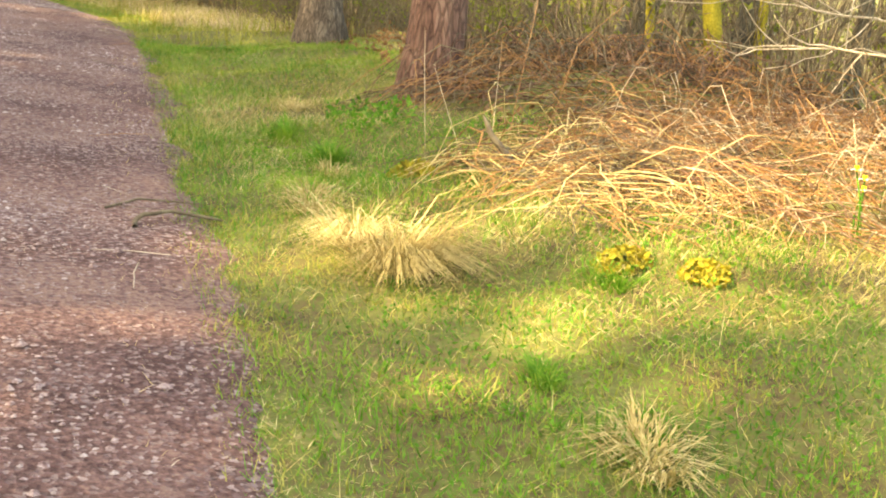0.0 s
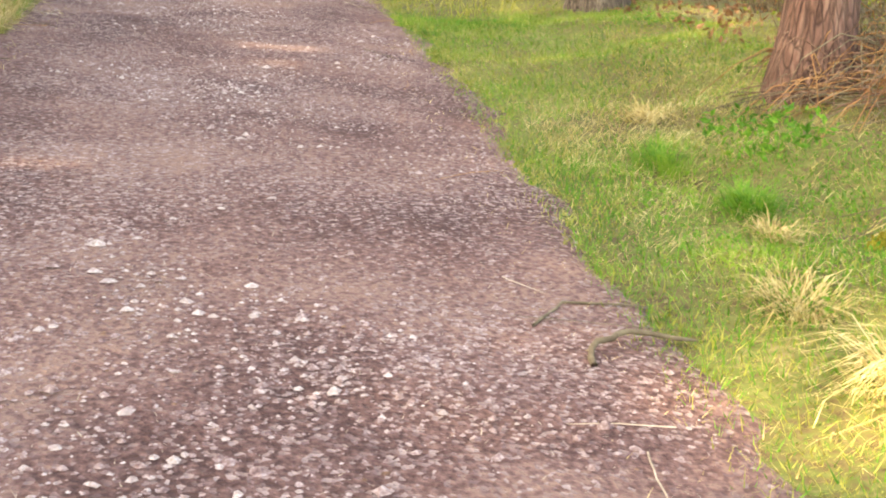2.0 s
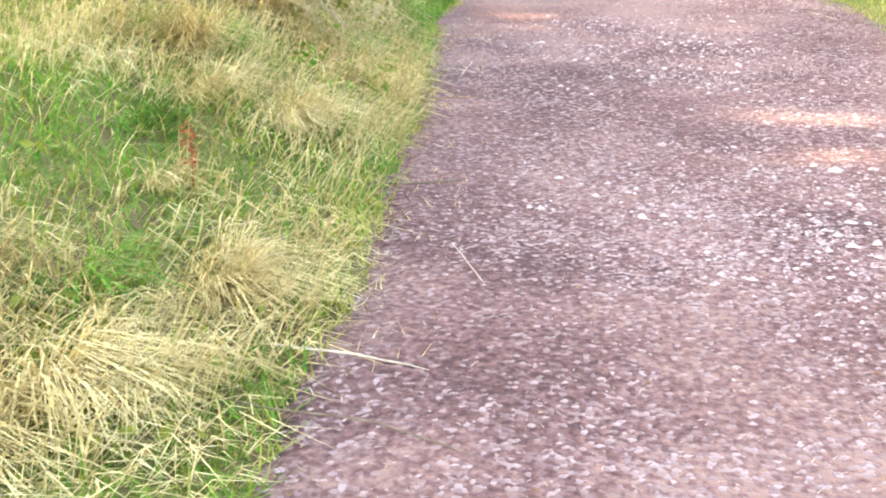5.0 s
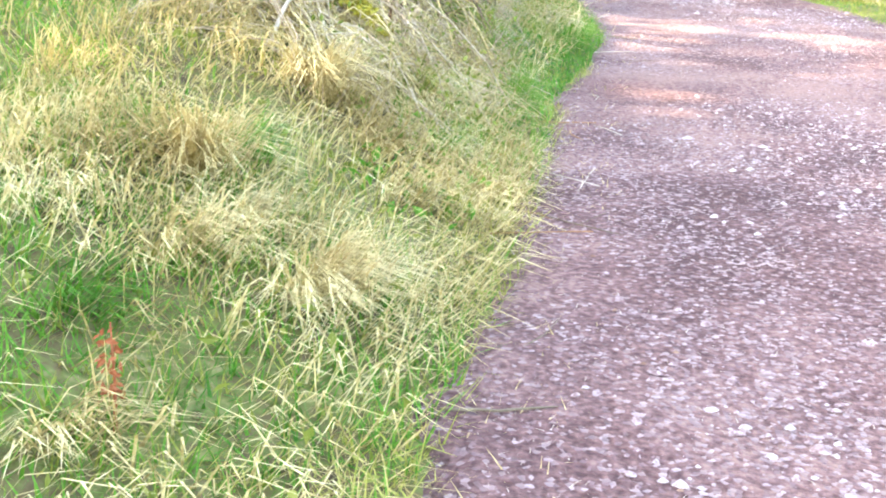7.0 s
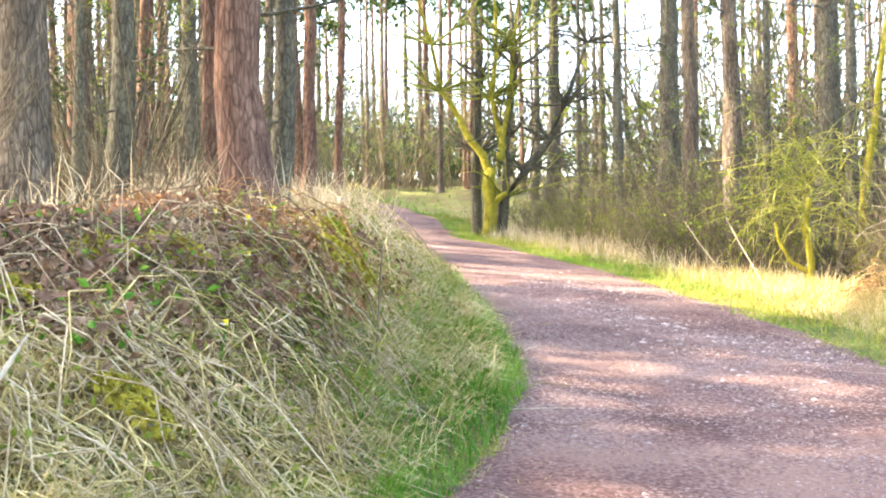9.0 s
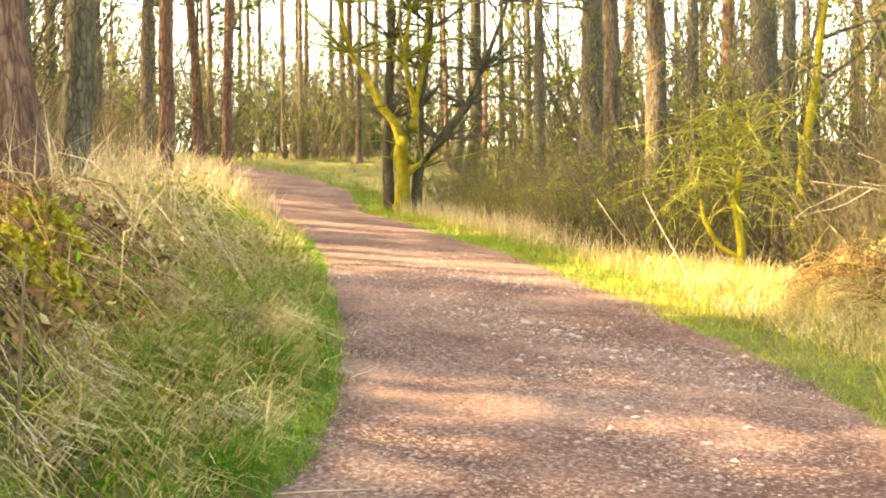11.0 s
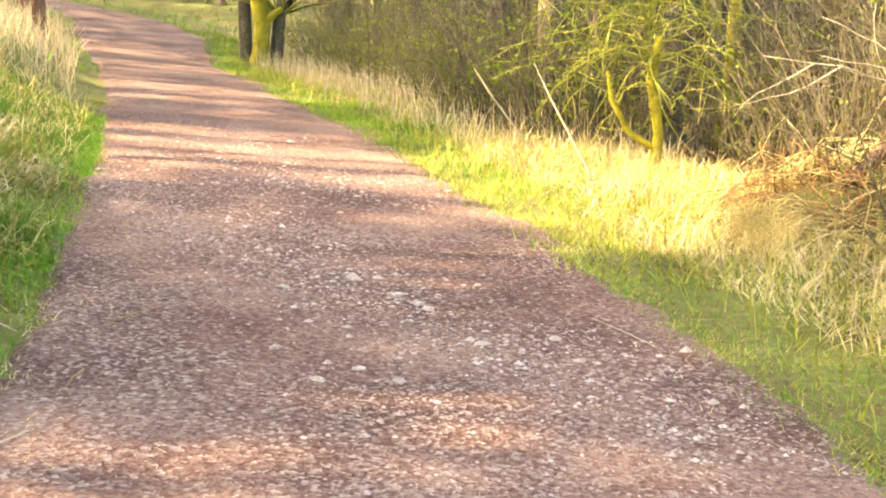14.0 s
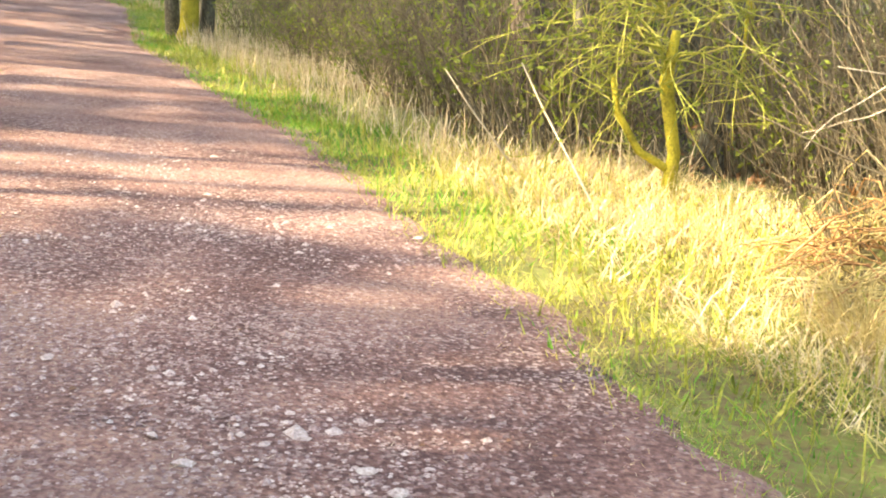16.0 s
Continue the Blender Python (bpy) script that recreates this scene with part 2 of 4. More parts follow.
py = spaced((-25, -1, 0.5), (-1, 30, 0.09), (30, 66, 0.4))
pu = np.linspace(0, 1, 41)
pv, pw = np.meshgrid(pu, py)
wob = 0.13 * ripple(pw * 0 + 3, pw, 2.6) + 0.07 * ripple(pw * 0, pw, 9.0) + 0.04 * ripple(pw * 0, pw, 27.0)
wob2 = 0.13 * ripple(pw * 0 + 7, pw, 2.2, 1.0) + 0.07 * ripple(pw * 0, pw, 8.0, 2.0) + 0.04 * ripple(pw * 0, pw, 25.0)
l, r = along(pw, LEFT) - 0.05 + wob, along(pw, RIGHT) + 0.14 + wob2
px = l + (r - l) * pv
edge = np.minimum(pv, 1 - pv)
pz = ground_z(px, pw) + 0.012 - 0.04 * (1 - soft_step(edge / 0.05)) + 0.006 * ripple(px, pw, 11) + 0.003 * ripple(px, pw, 31, 1.0)
tagged(mesh_object("path", np.stack([px, pw, pz], -1).reshape(-1, 3), grid_faces(len(pu), len(py)), M_PATH, smooth=True),
       "reddish crushed stone footpath with pale chips and trodden dirt", "path", kind="structure")


# ---- builders ----
def blade_mesh(name, x, y, height, width, lean, mat, azimuth=None, lift=0.0, simple=False):
    """Curved grass blades, one triangle on a quad each; simple ones are one triangle."""
    n = len(x)
    rnd = np.random.default_rng(len(name) * 7 + n)
    az = rnd.uniform(0, 2 * np.pi, n) if azimuth is None else azimuth
    h, w, le = height, width / 2, lean
    base = np.stack([x, y, ground_z(x, y) - 0.01 + lift], 1)
    out = np.stack([np.cos(az), np.sin(az), np.zeros(n)], 1)
    side = np.stack([-np.sin(az + rnd.normal(0, .6, n)), np.cos(az), np.zeros(n)], 1)
    up = np.array([0, 0, 1.0])
    mid = base + out * (h * np.sin(le) * 0.42)[:, None] + up * (h * np.cos(le * 0.75) * 0.58)[:, None]
    tip = base + out * (h * np.sin(le))[:, None] + up * np.maximum(h * np.cos(le), 0.02)[:, None]
    sw = side * (w if np.ndim(w) else np.full(n, w))[:, None]
    if simple:
        return mesh_object(name, np.stack([base - sw, base + sw, tip], 1).reshape(-1, 3), np.arange(n * 3).reshape(n, 3), mat)
    v = np.stack([base - sw, base + sw, mid + sw * 0.8, mid - sw * 0.8, tip], 1).reshape(-1, 3)
    k = np.arange(n)[:, None] * 5
    quads, tris = (k + [0, 1, 2, 3]).tolist(), (k + [3, 2, 4]).tolist()
    return mesh_object(name, v, quads + tris, mat)


def tubes(lines, sides=5):
    """Joined tapered tubes. A line is a list of (x, y, z, radius)."""
    verts, faces, n0 = [], [], 0
    ring = np.arange(sides) * 2 * np.pi / sides
    for ln in lines:
        p = np.asarray(ln, float)
        d = np.gradient(p[:, :3], axis=0)
        d /= np.linalg.norm(d, axis=1, keepdims=True) + 1e-9
        ref = np.where(np.abs(d[:, 2:3]) > 0.9, [[1.0, 0, 0]], [[0, 0, 1.0]])
        a = np.cross(d, ref)
        a /= np.linalg.norm(a, axis=1, keepdims=True) + 1e-9
        b = np.cross(d, a)
        v = p[:, None, :3] + p[:, None, 3:4] * (np.cos(ring)[None, :, None] * a[:, None] + np.sin(ring)[None, :, None] * b[:, None])
        verts.append(v.reshape(-1, 3))
        m = len(p)
        i, j = np.meshgrid(np.arange(sides), np.arange(m - 1))
        q = np.stack([j * sides + i, j * sides + (i + 1) % sides, (j + 1) * sides + (i + 1) % sides, (j + 1) * sides + i], -1).reshape(-1, 4)
        faces += (q + n0).tolist()
        faces.append((np.arange(sides) + n0 + (m - 1) * sides).tolist())
        n0 += m * sides
    return np.concatenate(verts), faces


def tube_object(name, lines, mat, sides=5, parent=None):
    v, f = tubes(lines, sides)
    ob = mesh_object(name, v, f, mat, parent, smooth=True)
    return tagged(ob, kind="stuff") if parent and len(lines) > 4 else ob


def wander(rnd, start, way, length, r0, r1, n=6, bend=0.25, droop=0.0):
    """A crooked tapered branch."""
    p, d, out = np.array(start, float), np.array(way, float), []
    d = d / np.linalg.norm(d)
    for k in range(n):
        f = k / (n - 1)
        out.append((*p, r0 + (r1 - r0) * f))
        d = d + rnd.normal(0, bend, 3) * 0.5 + np.array([0, 0, -droop])
        d /= np.linalg.norm(d)
        p = p + d * length / (n - 1)
    return out


def leaf_mesh(name, centres, size, mat, rnd, parent=None, long=1.0):
    """Small kite-shaped leaves, bent along the middle, at the given places."""
    c = np.asarray(centres)
    n = len(c)
    a = rnd.normal(size=(n, 3))
    a /= np.linalg.norm(a, axis=1, keepdims=True)
    b = np.cross(a, rnd.normal(size=(n, 3)))
    b /= np.linalg.norm(b, axis=1, keepdims=True)
    nn = np.cross(a, b)
    s = (size * rnd.uniform(0.6, 1.4, n))[:, None]
    v = np.stack([c - a * s * long, c + b * s * 0.5 + nn * s * 0.2, c + a * s * long, c - b * s * 0.5 + nn * s * 0.2], 1).reshape(-1, 3)
    k = np.arange(n)[:, None] * 4
    ob = mesh_object(name, v, (k + [0, 1, 2]).tolist() + (k + [0, 2, 3]).tolist(), mat, parent)
    return tagged(ob, kind="stuff")


def pine(seed, height, radius, bark, crown=True, lean=0.0):
    """A tall pine: flared scaly trunk, dead lower branches and a thin crown."""
    rnd = np.random.default_rng(seed)
    root = new("pine_tree")
    wig = rnd.normal(0, 0.05, (12, 2)).cumsum(0) * 0.6
    line = []
    for k in range(12):
        f = k / 11
        z = height * f ** 1.6 - 0.15 * (k == 0)
        flare = 1 + 0.45 * math.exp(-z * 3.2)
        line.append((wig[k, 0] * (z > 0.5) + lean * z, wig[k, 1] * (z > 0.5), z, radius * flare * (1 - 0.75 * f)))
    v, f = tubes([line], 14)
    v = v + rnd.normal(0, radius * 0.035, v.shape) * [1, 1, 0]
    mesh_object("trunk", v, f, bark, root, smooth=True)
    zs = np.array([q[2] for q in line])
    at = lambda z: np.array([np.interp(z, zs, [q[i] for q in line]) for i in range(3)])
    dead, live, needles = [], [], []
    for k in range(17):
        z = rnd.uniform(1.2, height * 0.6)
        a = rnd.uniform(0, 6.28)
        dead.append(wander(rnd, at(z), (math.cos(a), math.sin(a), rnd.uniform(-0.25, 0.3)), rnd.uniform(0.4, 2.3), 0.02, 0.004, 6, 0.5))
    for k in range(20 if crown else 0):
        z = height * rnd.uniform(0.55, 1.0)
        a = rnd.uniform(0, 6.28)
        b = wander(rnd, at(z), (math.cos(a), math.sin(a), 0.25), rnd.uniform(1.2, 2.9) * (1.25 - z / height * 0.7), 0.035, 0.008, 5, 0.25)
        live.append(b)
        for q in b[2:]:
            needles.append(np.array(q[:3]) + rnd.normal(0, 0.27, (5, 3)))
    tube_object("branch", dead + live, M_GREYBARK, 3, root)
    if needles:
        leaf_mesh("needles", np.concatenate(needles), 0.26, M_NEEDLE, rnd, root, 1.0)
    return tagged(root, "tall pine with flaking bark and bare lower branches", "tree", "pines of the wood")


def thicket(seed, height, spread, stems, mat, leaves=0, leaf_mat=None, name="bush", label="bare tangled bush of thin grey-brown twigs", droop=0.03, thick=0.011, leaf=0.034):
    rnd = np.random.default_rng(seed)
    root = new(name)
    lines, leafy = [], []
    for k in range(stems):
        a, s = rnd.uniform(0, 6.28), spread * math.sqrt(rnd.uniform(0, 1))
        p = (math.cos(a) * s * 0.45, math.sin(a) * s * 0.45, -0.05)
        way = (math.cos(a) * rnd.uniform(0, 0.8), math.sin(a) * rnd.uniform(0, 0.8), 1)
        h = height * rnd.uniform(0.45, 1.1)
        b = wander(rnd, p, way, h, thick, thick * 0.3, 6, 0.24, droop)
        lines.append(b)
        for q in b[2:5]:
            if rnd.random() < 0.6:
                tw = wander(rnd, q[:3], rnd.normal(0, 1, 3) + [0, 0, 0.5], h * rnd.uniform(0.12, 0.32), thick * 0.5, thick * 0.2, 3, 0.3)
                lines.append(tw)
                leafy += [t[:3] for t in tw[1:]]
    tube_object("stems", lines, mat, 3, root)
    if leaves:
        c = np.array(leafy)[rnd.integers(0, len(leafy), leaves)] + rnd.normal(0, leaf * 2, (leaves, 3))
        leaf_mesh("leaves", c, leaf, leaf_mat, rnd, root, 1.0)
    return tagged(root, label, "bush", "bushes of the wood")


def put(thing, x, y, turn=0.0, size=1.0, copy=True, sink=0.03):
    m = pose(x, y, float(ground_z(x, y)) - sink, 0, 0, turn)
    if copy:
        ob = copy_thing(thing, m)
        ob.scale = (size, size, size)
        return ob
    thing.matrix_basis = m
    thing.scale = (size, size, size)
    return thing


# ---- trees ----
rng = np.random.default_rng(5)
kinds = [pine(11, 15, 0.19, M_BARK), pine(12, 17, 0.2, M_REDBARK), pine(13, 14, 0.17, M_GREYBARK), pine(14, 16, 0.18, M_REDBARK, lean=0.02), pine(15, 15, 0.18, M_BARK, lean=-0.015)]
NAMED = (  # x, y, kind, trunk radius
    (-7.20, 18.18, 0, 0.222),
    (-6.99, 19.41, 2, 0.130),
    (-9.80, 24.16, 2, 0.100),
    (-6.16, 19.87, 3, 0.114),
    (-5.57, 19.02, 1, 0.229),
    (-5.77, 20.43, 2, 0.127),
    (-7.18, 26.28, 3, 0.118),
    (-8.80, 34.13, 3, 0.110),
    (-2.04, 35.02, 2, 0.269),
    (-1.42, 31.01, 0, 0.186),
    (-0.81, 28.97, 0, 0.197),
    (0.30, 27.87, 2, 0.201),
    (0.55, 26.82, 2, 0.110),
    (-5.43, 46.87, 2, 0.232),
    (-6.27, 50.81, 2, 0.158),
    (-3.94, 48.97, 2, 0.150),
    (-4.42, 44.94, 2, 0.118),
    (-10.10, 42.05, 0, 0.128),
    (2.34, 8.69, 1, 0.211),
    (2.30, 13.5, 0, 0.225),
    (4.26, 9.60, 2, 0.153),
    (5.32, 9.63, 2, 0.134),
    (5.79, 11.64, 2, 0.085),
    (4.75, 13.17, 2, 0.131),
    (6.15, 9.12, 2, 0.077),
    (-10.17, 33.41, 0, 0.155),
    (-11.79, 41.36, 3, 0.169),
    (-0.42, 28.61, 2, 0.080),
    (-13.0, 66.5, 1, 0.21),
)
used, spots = set(), []


def sun_gap(x, y):
    """Invented gaps among the pines, so the low sun reaches path and verge."""
    across = y - x * math.cos(SUN_AZ) / math.sin(SUN_AZ)
    if any(a < across < b for a, b in ((15.8, 19.2),)):
        return True
    return any(a < across < b for a, b in ((2.2, 6.2), (19.2, 24.8), (30.5, 32.0), (36, 38))) and rng.random() < 0.84


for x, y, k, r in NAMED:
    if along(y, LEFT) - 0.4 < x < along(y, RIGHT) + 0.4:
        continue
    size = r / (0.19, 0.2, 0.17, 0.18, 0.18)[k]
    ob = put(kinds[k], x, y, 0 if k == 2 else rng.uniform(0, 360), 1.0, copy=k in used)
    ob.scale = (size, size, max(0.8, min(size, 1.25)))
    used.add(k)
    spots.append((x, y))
# unseen pines added left of the near path to keep it in shade
for k in range(900):
    if len(spots) > 130:
        break
    x, y = rng.uniform(-23, -9.5), rng.uniform(-12, 18)
    if sun_gap(x, y) or any((x - a) ** 2 + (y - b) ** 2 < 2.6 for a, b in spots):
        continue
    k = int(rng.integers(0, 5))
    ob = put(kinds[k], x, y, rng.uniform(0, 360), 1, copy=k in used)
    used.add(k)
    g = rng.uniform(0.8, 1.15)
    ob.scale = (g * 1.15, g * 1.15, g)
    spots.append((x, y))
tries = 0
while len(spots) < 290 and tries < 9000:
    tries += 1
    x, y = rng.uniform(-46, 24), rng.uniform(-8, 84) if rng.random() < 0.45 else rng.uniform(34, 78)
    l, r = float(along(y, LEFT)), float(along(y, RIGHT))
    if l - 3.2 < x < r + 3.6 or (x < l and abs(y - 12) < 9 and x > l - 8):
        continue
    if any((x - a) ** 2 + (y - b) ** 2 < 3.0 for a, b in spots):
        continue
    if x < l and sun_gap(x, y):
        continue
    k = int(rng.integers(0, 5))
    ob = put(kinds[k], x, y, rng.uniform(0, 360), 1, copy=k in used)
    used.add(k)
    g = rng.uniform(0.55, 1.05)
    ob.scale = (g, g, rng.uniform(0.75, 1.15))
    spots.append((x, y))

# trunks close to the far path, whose shadows stripe it
tries = 0
while len(spots) < 345 and tries < 4000:
    tries += 1
    y = rng.uniform(22.5, 50)
    x = float(along(y, LEFT)) - rng.uniform(3.6, 12)
    across = y - x * math.cos(SUN_AZ) / math.sin(SUN_AZ)
    if any(a < across < b for a, b in ((20.6, 24.2), (26.0, 26.6), (28.4, 29.2), (31.0, 31.8), (34.5, 35.5))):
        continue
    if any((x - a) ** 2 + (y - b) ** 2 < 1.7 for a, b in spots):
        continue
    k = int(rng.integers(0, 5))
    ob = put(kinds[k], x, y, rng.uniform(0, 360), 1)
    g = rng.uniform(0.5, 0.9)
    ob.scale = (g, g, rng.uniform(0.8, 1.1))
    spots.append((x, y))


def mossy_tree():
    """A forked broadleaf tree, its sunward trunk furred with yellow moss."""
    rnd = np.random.default_rng(3)
    root = new("mossy_tree")
    trunk = [(-0.03, 0, -0.2, 0.25), (0.03, 0, 0.25, 0.18), (0.06, 0, 0.8, 0.16), (-0.02, 0, 1.3, 0.165), (0.06, 0, 1.75, 0.15)]
    lb = [(0.04, 0, 1.6, 0.125), (-0.14, 0, 2.1, 0.11), (-0.5, 0, 2.55, 0.1), (-0.75, 0.1, 3.1, 0.075)]
    stub = [(0.05, 0, 0.75, 0.09), (0.3, -0.05, 1.0, 0.085), (0.48, -0.05, 1.12, 0.06)]
    rb = [(0.04, 0, 1.6, 0.13), (0.3, 0, 2.0, 0.11), (0.38, 0, 2.35, 0.1), (0.3, 0.05, 2.7, 0.08)]
    tube_object("trunk", [trunk, lb, stub, rb], M_MOSS, 12, root)
    mossy = [[(-0.75, 0.1, 3.1, 0.075), (-1.2, 0.1, 3.8, 0.06), (-1.45, 0, 5.0, 0.045), (-1.9, 0, 6.6, 0.03)],
             [(0.3, 0.05, 2.7, 0.075), (0.1, 0, 3.6, 0.065), (0.25, 0, 4.8, 0.06), (0.2, 0, 6.6, 0.03)],
             [(0.35, 0, 2.4, 0.07), (0.55, 0.1, 3.4, 0.06), (0.7, 0.1, 5.0, 0.05), (0.9, 0, 6.8, 0.02)]]
    dark = [[(0.3, 0.25, -0.2, 0.16), (0.42, 0.25, 1.0, 0.13), (0.95, 0.2, 1.7, 0.12), (1.6, 0.2, 2.5, 0.1), (2.0, 0.1, 3.4, 0.07), (2.6, 0, 5.0, 0.03)],
            [(-0.3, 0.5, -0.2, 0.15), (-0.35, 0.5, 2.2, 0.12), (-0.2, 0.5, 4.2, 0.1), (-0.4, 0.4, 7.0, 0.05)],
            [(0.45, 0.3, 1.0, 0.1), (0.5, 0.35, 2.6, 0.08), (0.75, 0.3, 4.4, 0.06), (0.6, 0.3, 6.6, 0.03)]]
    twigs = []
    for b in mossy + dark:
        for q in b[1:]:
            for k in range(13):
                a = rnd.uniform(0, 6.28)
                t = wander(rnd, q[:3], (math.cos(a), 0.6 * math.sin(a), rnd.uniform(0.1, 1.1)), rnd.uniform(0.7, 2.4), 0.036, 0.007, 5, 0.4)
                twigs.append(t)
                twigs.append(wander(rnd, t[3][:3], rnd.normal(0, 1, 3) + [0, 0, 0.6], rnd.uniform(0.4, 1.1), 0.014, 0.005, 4, 0.3))
    tube_object("mossy_limb", mossy, M_MOSS, 8, root)
    tube_object("limb", dark, M_GREYBARK, 8, root)
    half = len(twigs) // 2
    tube_object("mossy_twigs", twigs[:half], M_OLIVE, 4, root)
    tube_object("twigs", twigs[half:], M_GREYBARK, 4, root)
    return tagged(root, "forked leafless tree coated in yellow-green moss beside the path", "tree")


put(mossy_tree(), -6.35, 40.0, 8, copy=False, sink=0.0)

# ---- bushes ----
bare = [thicket(21, 2.3, 1.1, 40, M_TWIG), thicket(22, 1.6, 1.2, 44, M_TWIG, droop=0.08), thicket(23, 3.2, 1.3, 40, M_TWIG)]
green = [thicket(24, 2.4, 1.3, 38, M_TWIG, 420, M_LEAF, label="twiggy bush breaking into small yellow-green leaves"),
         thicket(25, 1.7, 1.2, 38, M_TWIG, 460, M_LEAF, label="twiggy bush breaking into small yellow-green leaves")]
holly = thicket(26, 2.6, 1.2, 20, M_TWIG, 1300, M_IVY, label="dark evergreen holly bush under the pines", leaf=0.07)
first = set()


def bush(kind, x, y, size):
    ob = put(kind, x, y, rng.uniform(0, 360), size, copy=kind.name in first)
    first.add(kind.name)
    return ob


y = 9.0
while y < 46:
    r = float(along(y, RIGHT))
    for off in (2.5, 3.9, 5.6, 7.6):
        if (y < 14 or 22.8 < y < 26) and off < 3.2:
            continue
        k = (bare + green + green)[int(rng.integers(0, 7))]
        bush(k, r + off + rng.uniform(-0.45, 0.5), y + rng.uniform(-0.5, 0.5), rng.uniform(0.5, 0.95) * (0.8 if off < 3 else 1.05))
    y += 1.25 if y < 30 else 1.9
hedge = [thicket(27, 2.1, 0.9, 70, M_TWIG, 1300, M_LEAF, label="dense upright thicket of thin brown twigs in bud", droop=0.02, thick=0.008, leaf=0.022),
         thicket(28, 1.7, 0.9, 90, M_TWIG, 160, M_LEAF, label="dense upright thicket of thin brown twigs", droop=0.05, thick=0.008, leaf=0.022)]
y = 21.5
while y < 41:
    bush((hedge + green)[int(rng.integers(0, 4))], float(along(y, RIGHT)) + rng.uniform(2.2, 3.2) + (1.5 if 23.2 < y < 26.2 else 0.0), y, rng.uniform(0.5, 1.15))
    y += rng.uniform(0.45, 1.3)
for x, y, g in ((1.6, 24.6, 1.0), (2.3, 25.2, 1.2), (2.0, 26.2, 1.3), (3.0, 24.2, 1.1), (3.1, 25.6, 1.3), (2.6, 23.6, 0.9), (3.6, 23.0, 1.0), (1.0, 26.6, 1.1), (3.9, 26.4, 1.4)):
    bush(hedge[1], x, y, g)
tall = [thicket(31, 6.5, 1.6, 26, M_TWIG, 1300, M_LEAF, label="tall thin-stemmed hazel just coming into leaf", droop=0.0, thick=0.02, leaf=0.032),
        thicket(32, 5.2, 1.4, 26, M_GREYBARK, 1100, M_NEEDLE, label="tall thin-stemmed bush with dull green foliage", droop=0.0, thick=0.02, leaf=0.036)]
for k in range(74):
    y = rng.uniform(22, 76)
    l, r = float(along(y, LEFT)), float(along(y, RIGHT))
    x = r + rng.uniform(3.4, 13) if rng.random() < 0.66 else l - rng.uniform(4.5, 16)
    bush(tall[int(rng.integers(0, 2))], x, y, rng.uniform(0.6, 1.2))
far = thicket(33, 7.0, 2.2, 16, M_GREYBARK, 90, M_LEAF, label="clump of thin leafless saplings under the pines", droop=0.0, thick=0.03, leaf=0.1)
for k in range(125):
    y = rng.uniform(42, 84)
    x = rng.uniform(-48, 8) if k % 2 else rng.uniform(-36, -10)
    if along(y, LEFT) - 2.0 < x < along(y, RIGHT) + 2.0 or (-24 < x < -8 and y < 64):
        continue
    bush(far, x, y, rng.uniform(0.9, 1.7))
for x, y in ((3.2, 23.5), (5.0, 22.0), (2.2, 27.5), (4.4, 26.0), (1.2, 30.0), (6.4, 24.5), (0.2, 33.5), (3.4, 31.0), (8.0, 22.5), (7.4, 28.0), (6.5, 16.0), (7.5, 13.5), (5.6, 18.5), (6.4, 20.6)):
    bush(tall[int(rng.integers(0, 2))], x, y, rng.uniform(0.75, 1.05))
for y in np.arange(14, 52, 2.2):
    l = float(along(y, LEFT))
    for off in (3.2, 5.6):
        bush(bare[int(rng.integers(0, 3))], l - off + rng.uniform(-0.5, 0.5), y + rng.uniform(-0.8, 0.8), rng.uniform(0.5, 0.9))
for x, y, s in ((3.6, 8.6, 0.75), (4.8, 8.0, 0.8), (4.2, 9.8, 1.0), (5.8, 9.6, 1.0), (6.6, 7.6, 0.9), (2.9, 9.6, 0.6), (5.2, 6.6, 0.8), (7.0, 11, 1.1), (6.0, 12.5, 1.1), (8.5, 10, 1.1), (7.6, 5.6, 0.9)):
    bush((bare + green[:1])[int(rng.integers(0, 4))], x, y, s)
for x, y, s in ((-24, 70, 1.6), (-28, 66, 1.6), (-21, 73, 1.7), (-6, 68, 1.5), (-2, 64, 1.5), (-32, 60, 1.5), (-26, 58, 1.3), (-13.5, 73, 1.7), (-17, 75, 1.7), (-13.2, 63, 1.5), (-15, 66, 1.6), (-11.4, 62, 1.2), (-17.5, 68, 1.6), (-10, 66, 1.4)):
    bush(holly, x, y, s)


# ---- gravel, stones and sticks ----
def pebbles(name, x, y, size, mat):
    """Flattened six-cornered chips half sunk in the path."""
    n = len(x)
    rnd = np.random.default_rng(n)
    unit = np.array([(1, 0, 0), (0.35, 0.9, 0.1), (-0.8, 0.55, 0), (-0.75, -0.6, 0.05), (0.4, -0.85, 0), (0.05, 0.1, 0.55), (0.3, -0.15, 0.5)])
    tri = np.array([(0, 1, 5), (1, 2, 5), (2, 3, 5), (3, 6, 5), (3, 4, 6), (4, 0, 6), (0, 5, 6)])
    a = rnd.uniform(0, 6.28, n)
    s = size[:, None, None] * (unit[None] * rnd.uniform(0.7, 1.3, (n, 1, 3)))
    c, d = np.cos(a)[:, None], np.sin(a)[:, None]
    v = np.stack([s[..., 0] * c - s[..., 1] * d, s[..., 0] * d + s[..., 1] * c, s[..., 2]], -1)
    v = v + np.stack([x, y, ground_z(x, y) + 0.012], 1)[:, None]
    return mesh_object(name, v.reshape(-1, 3), (np.arange(n)[:, None, None] * 7 + tri[None]).reshape(-1, 3), mat)


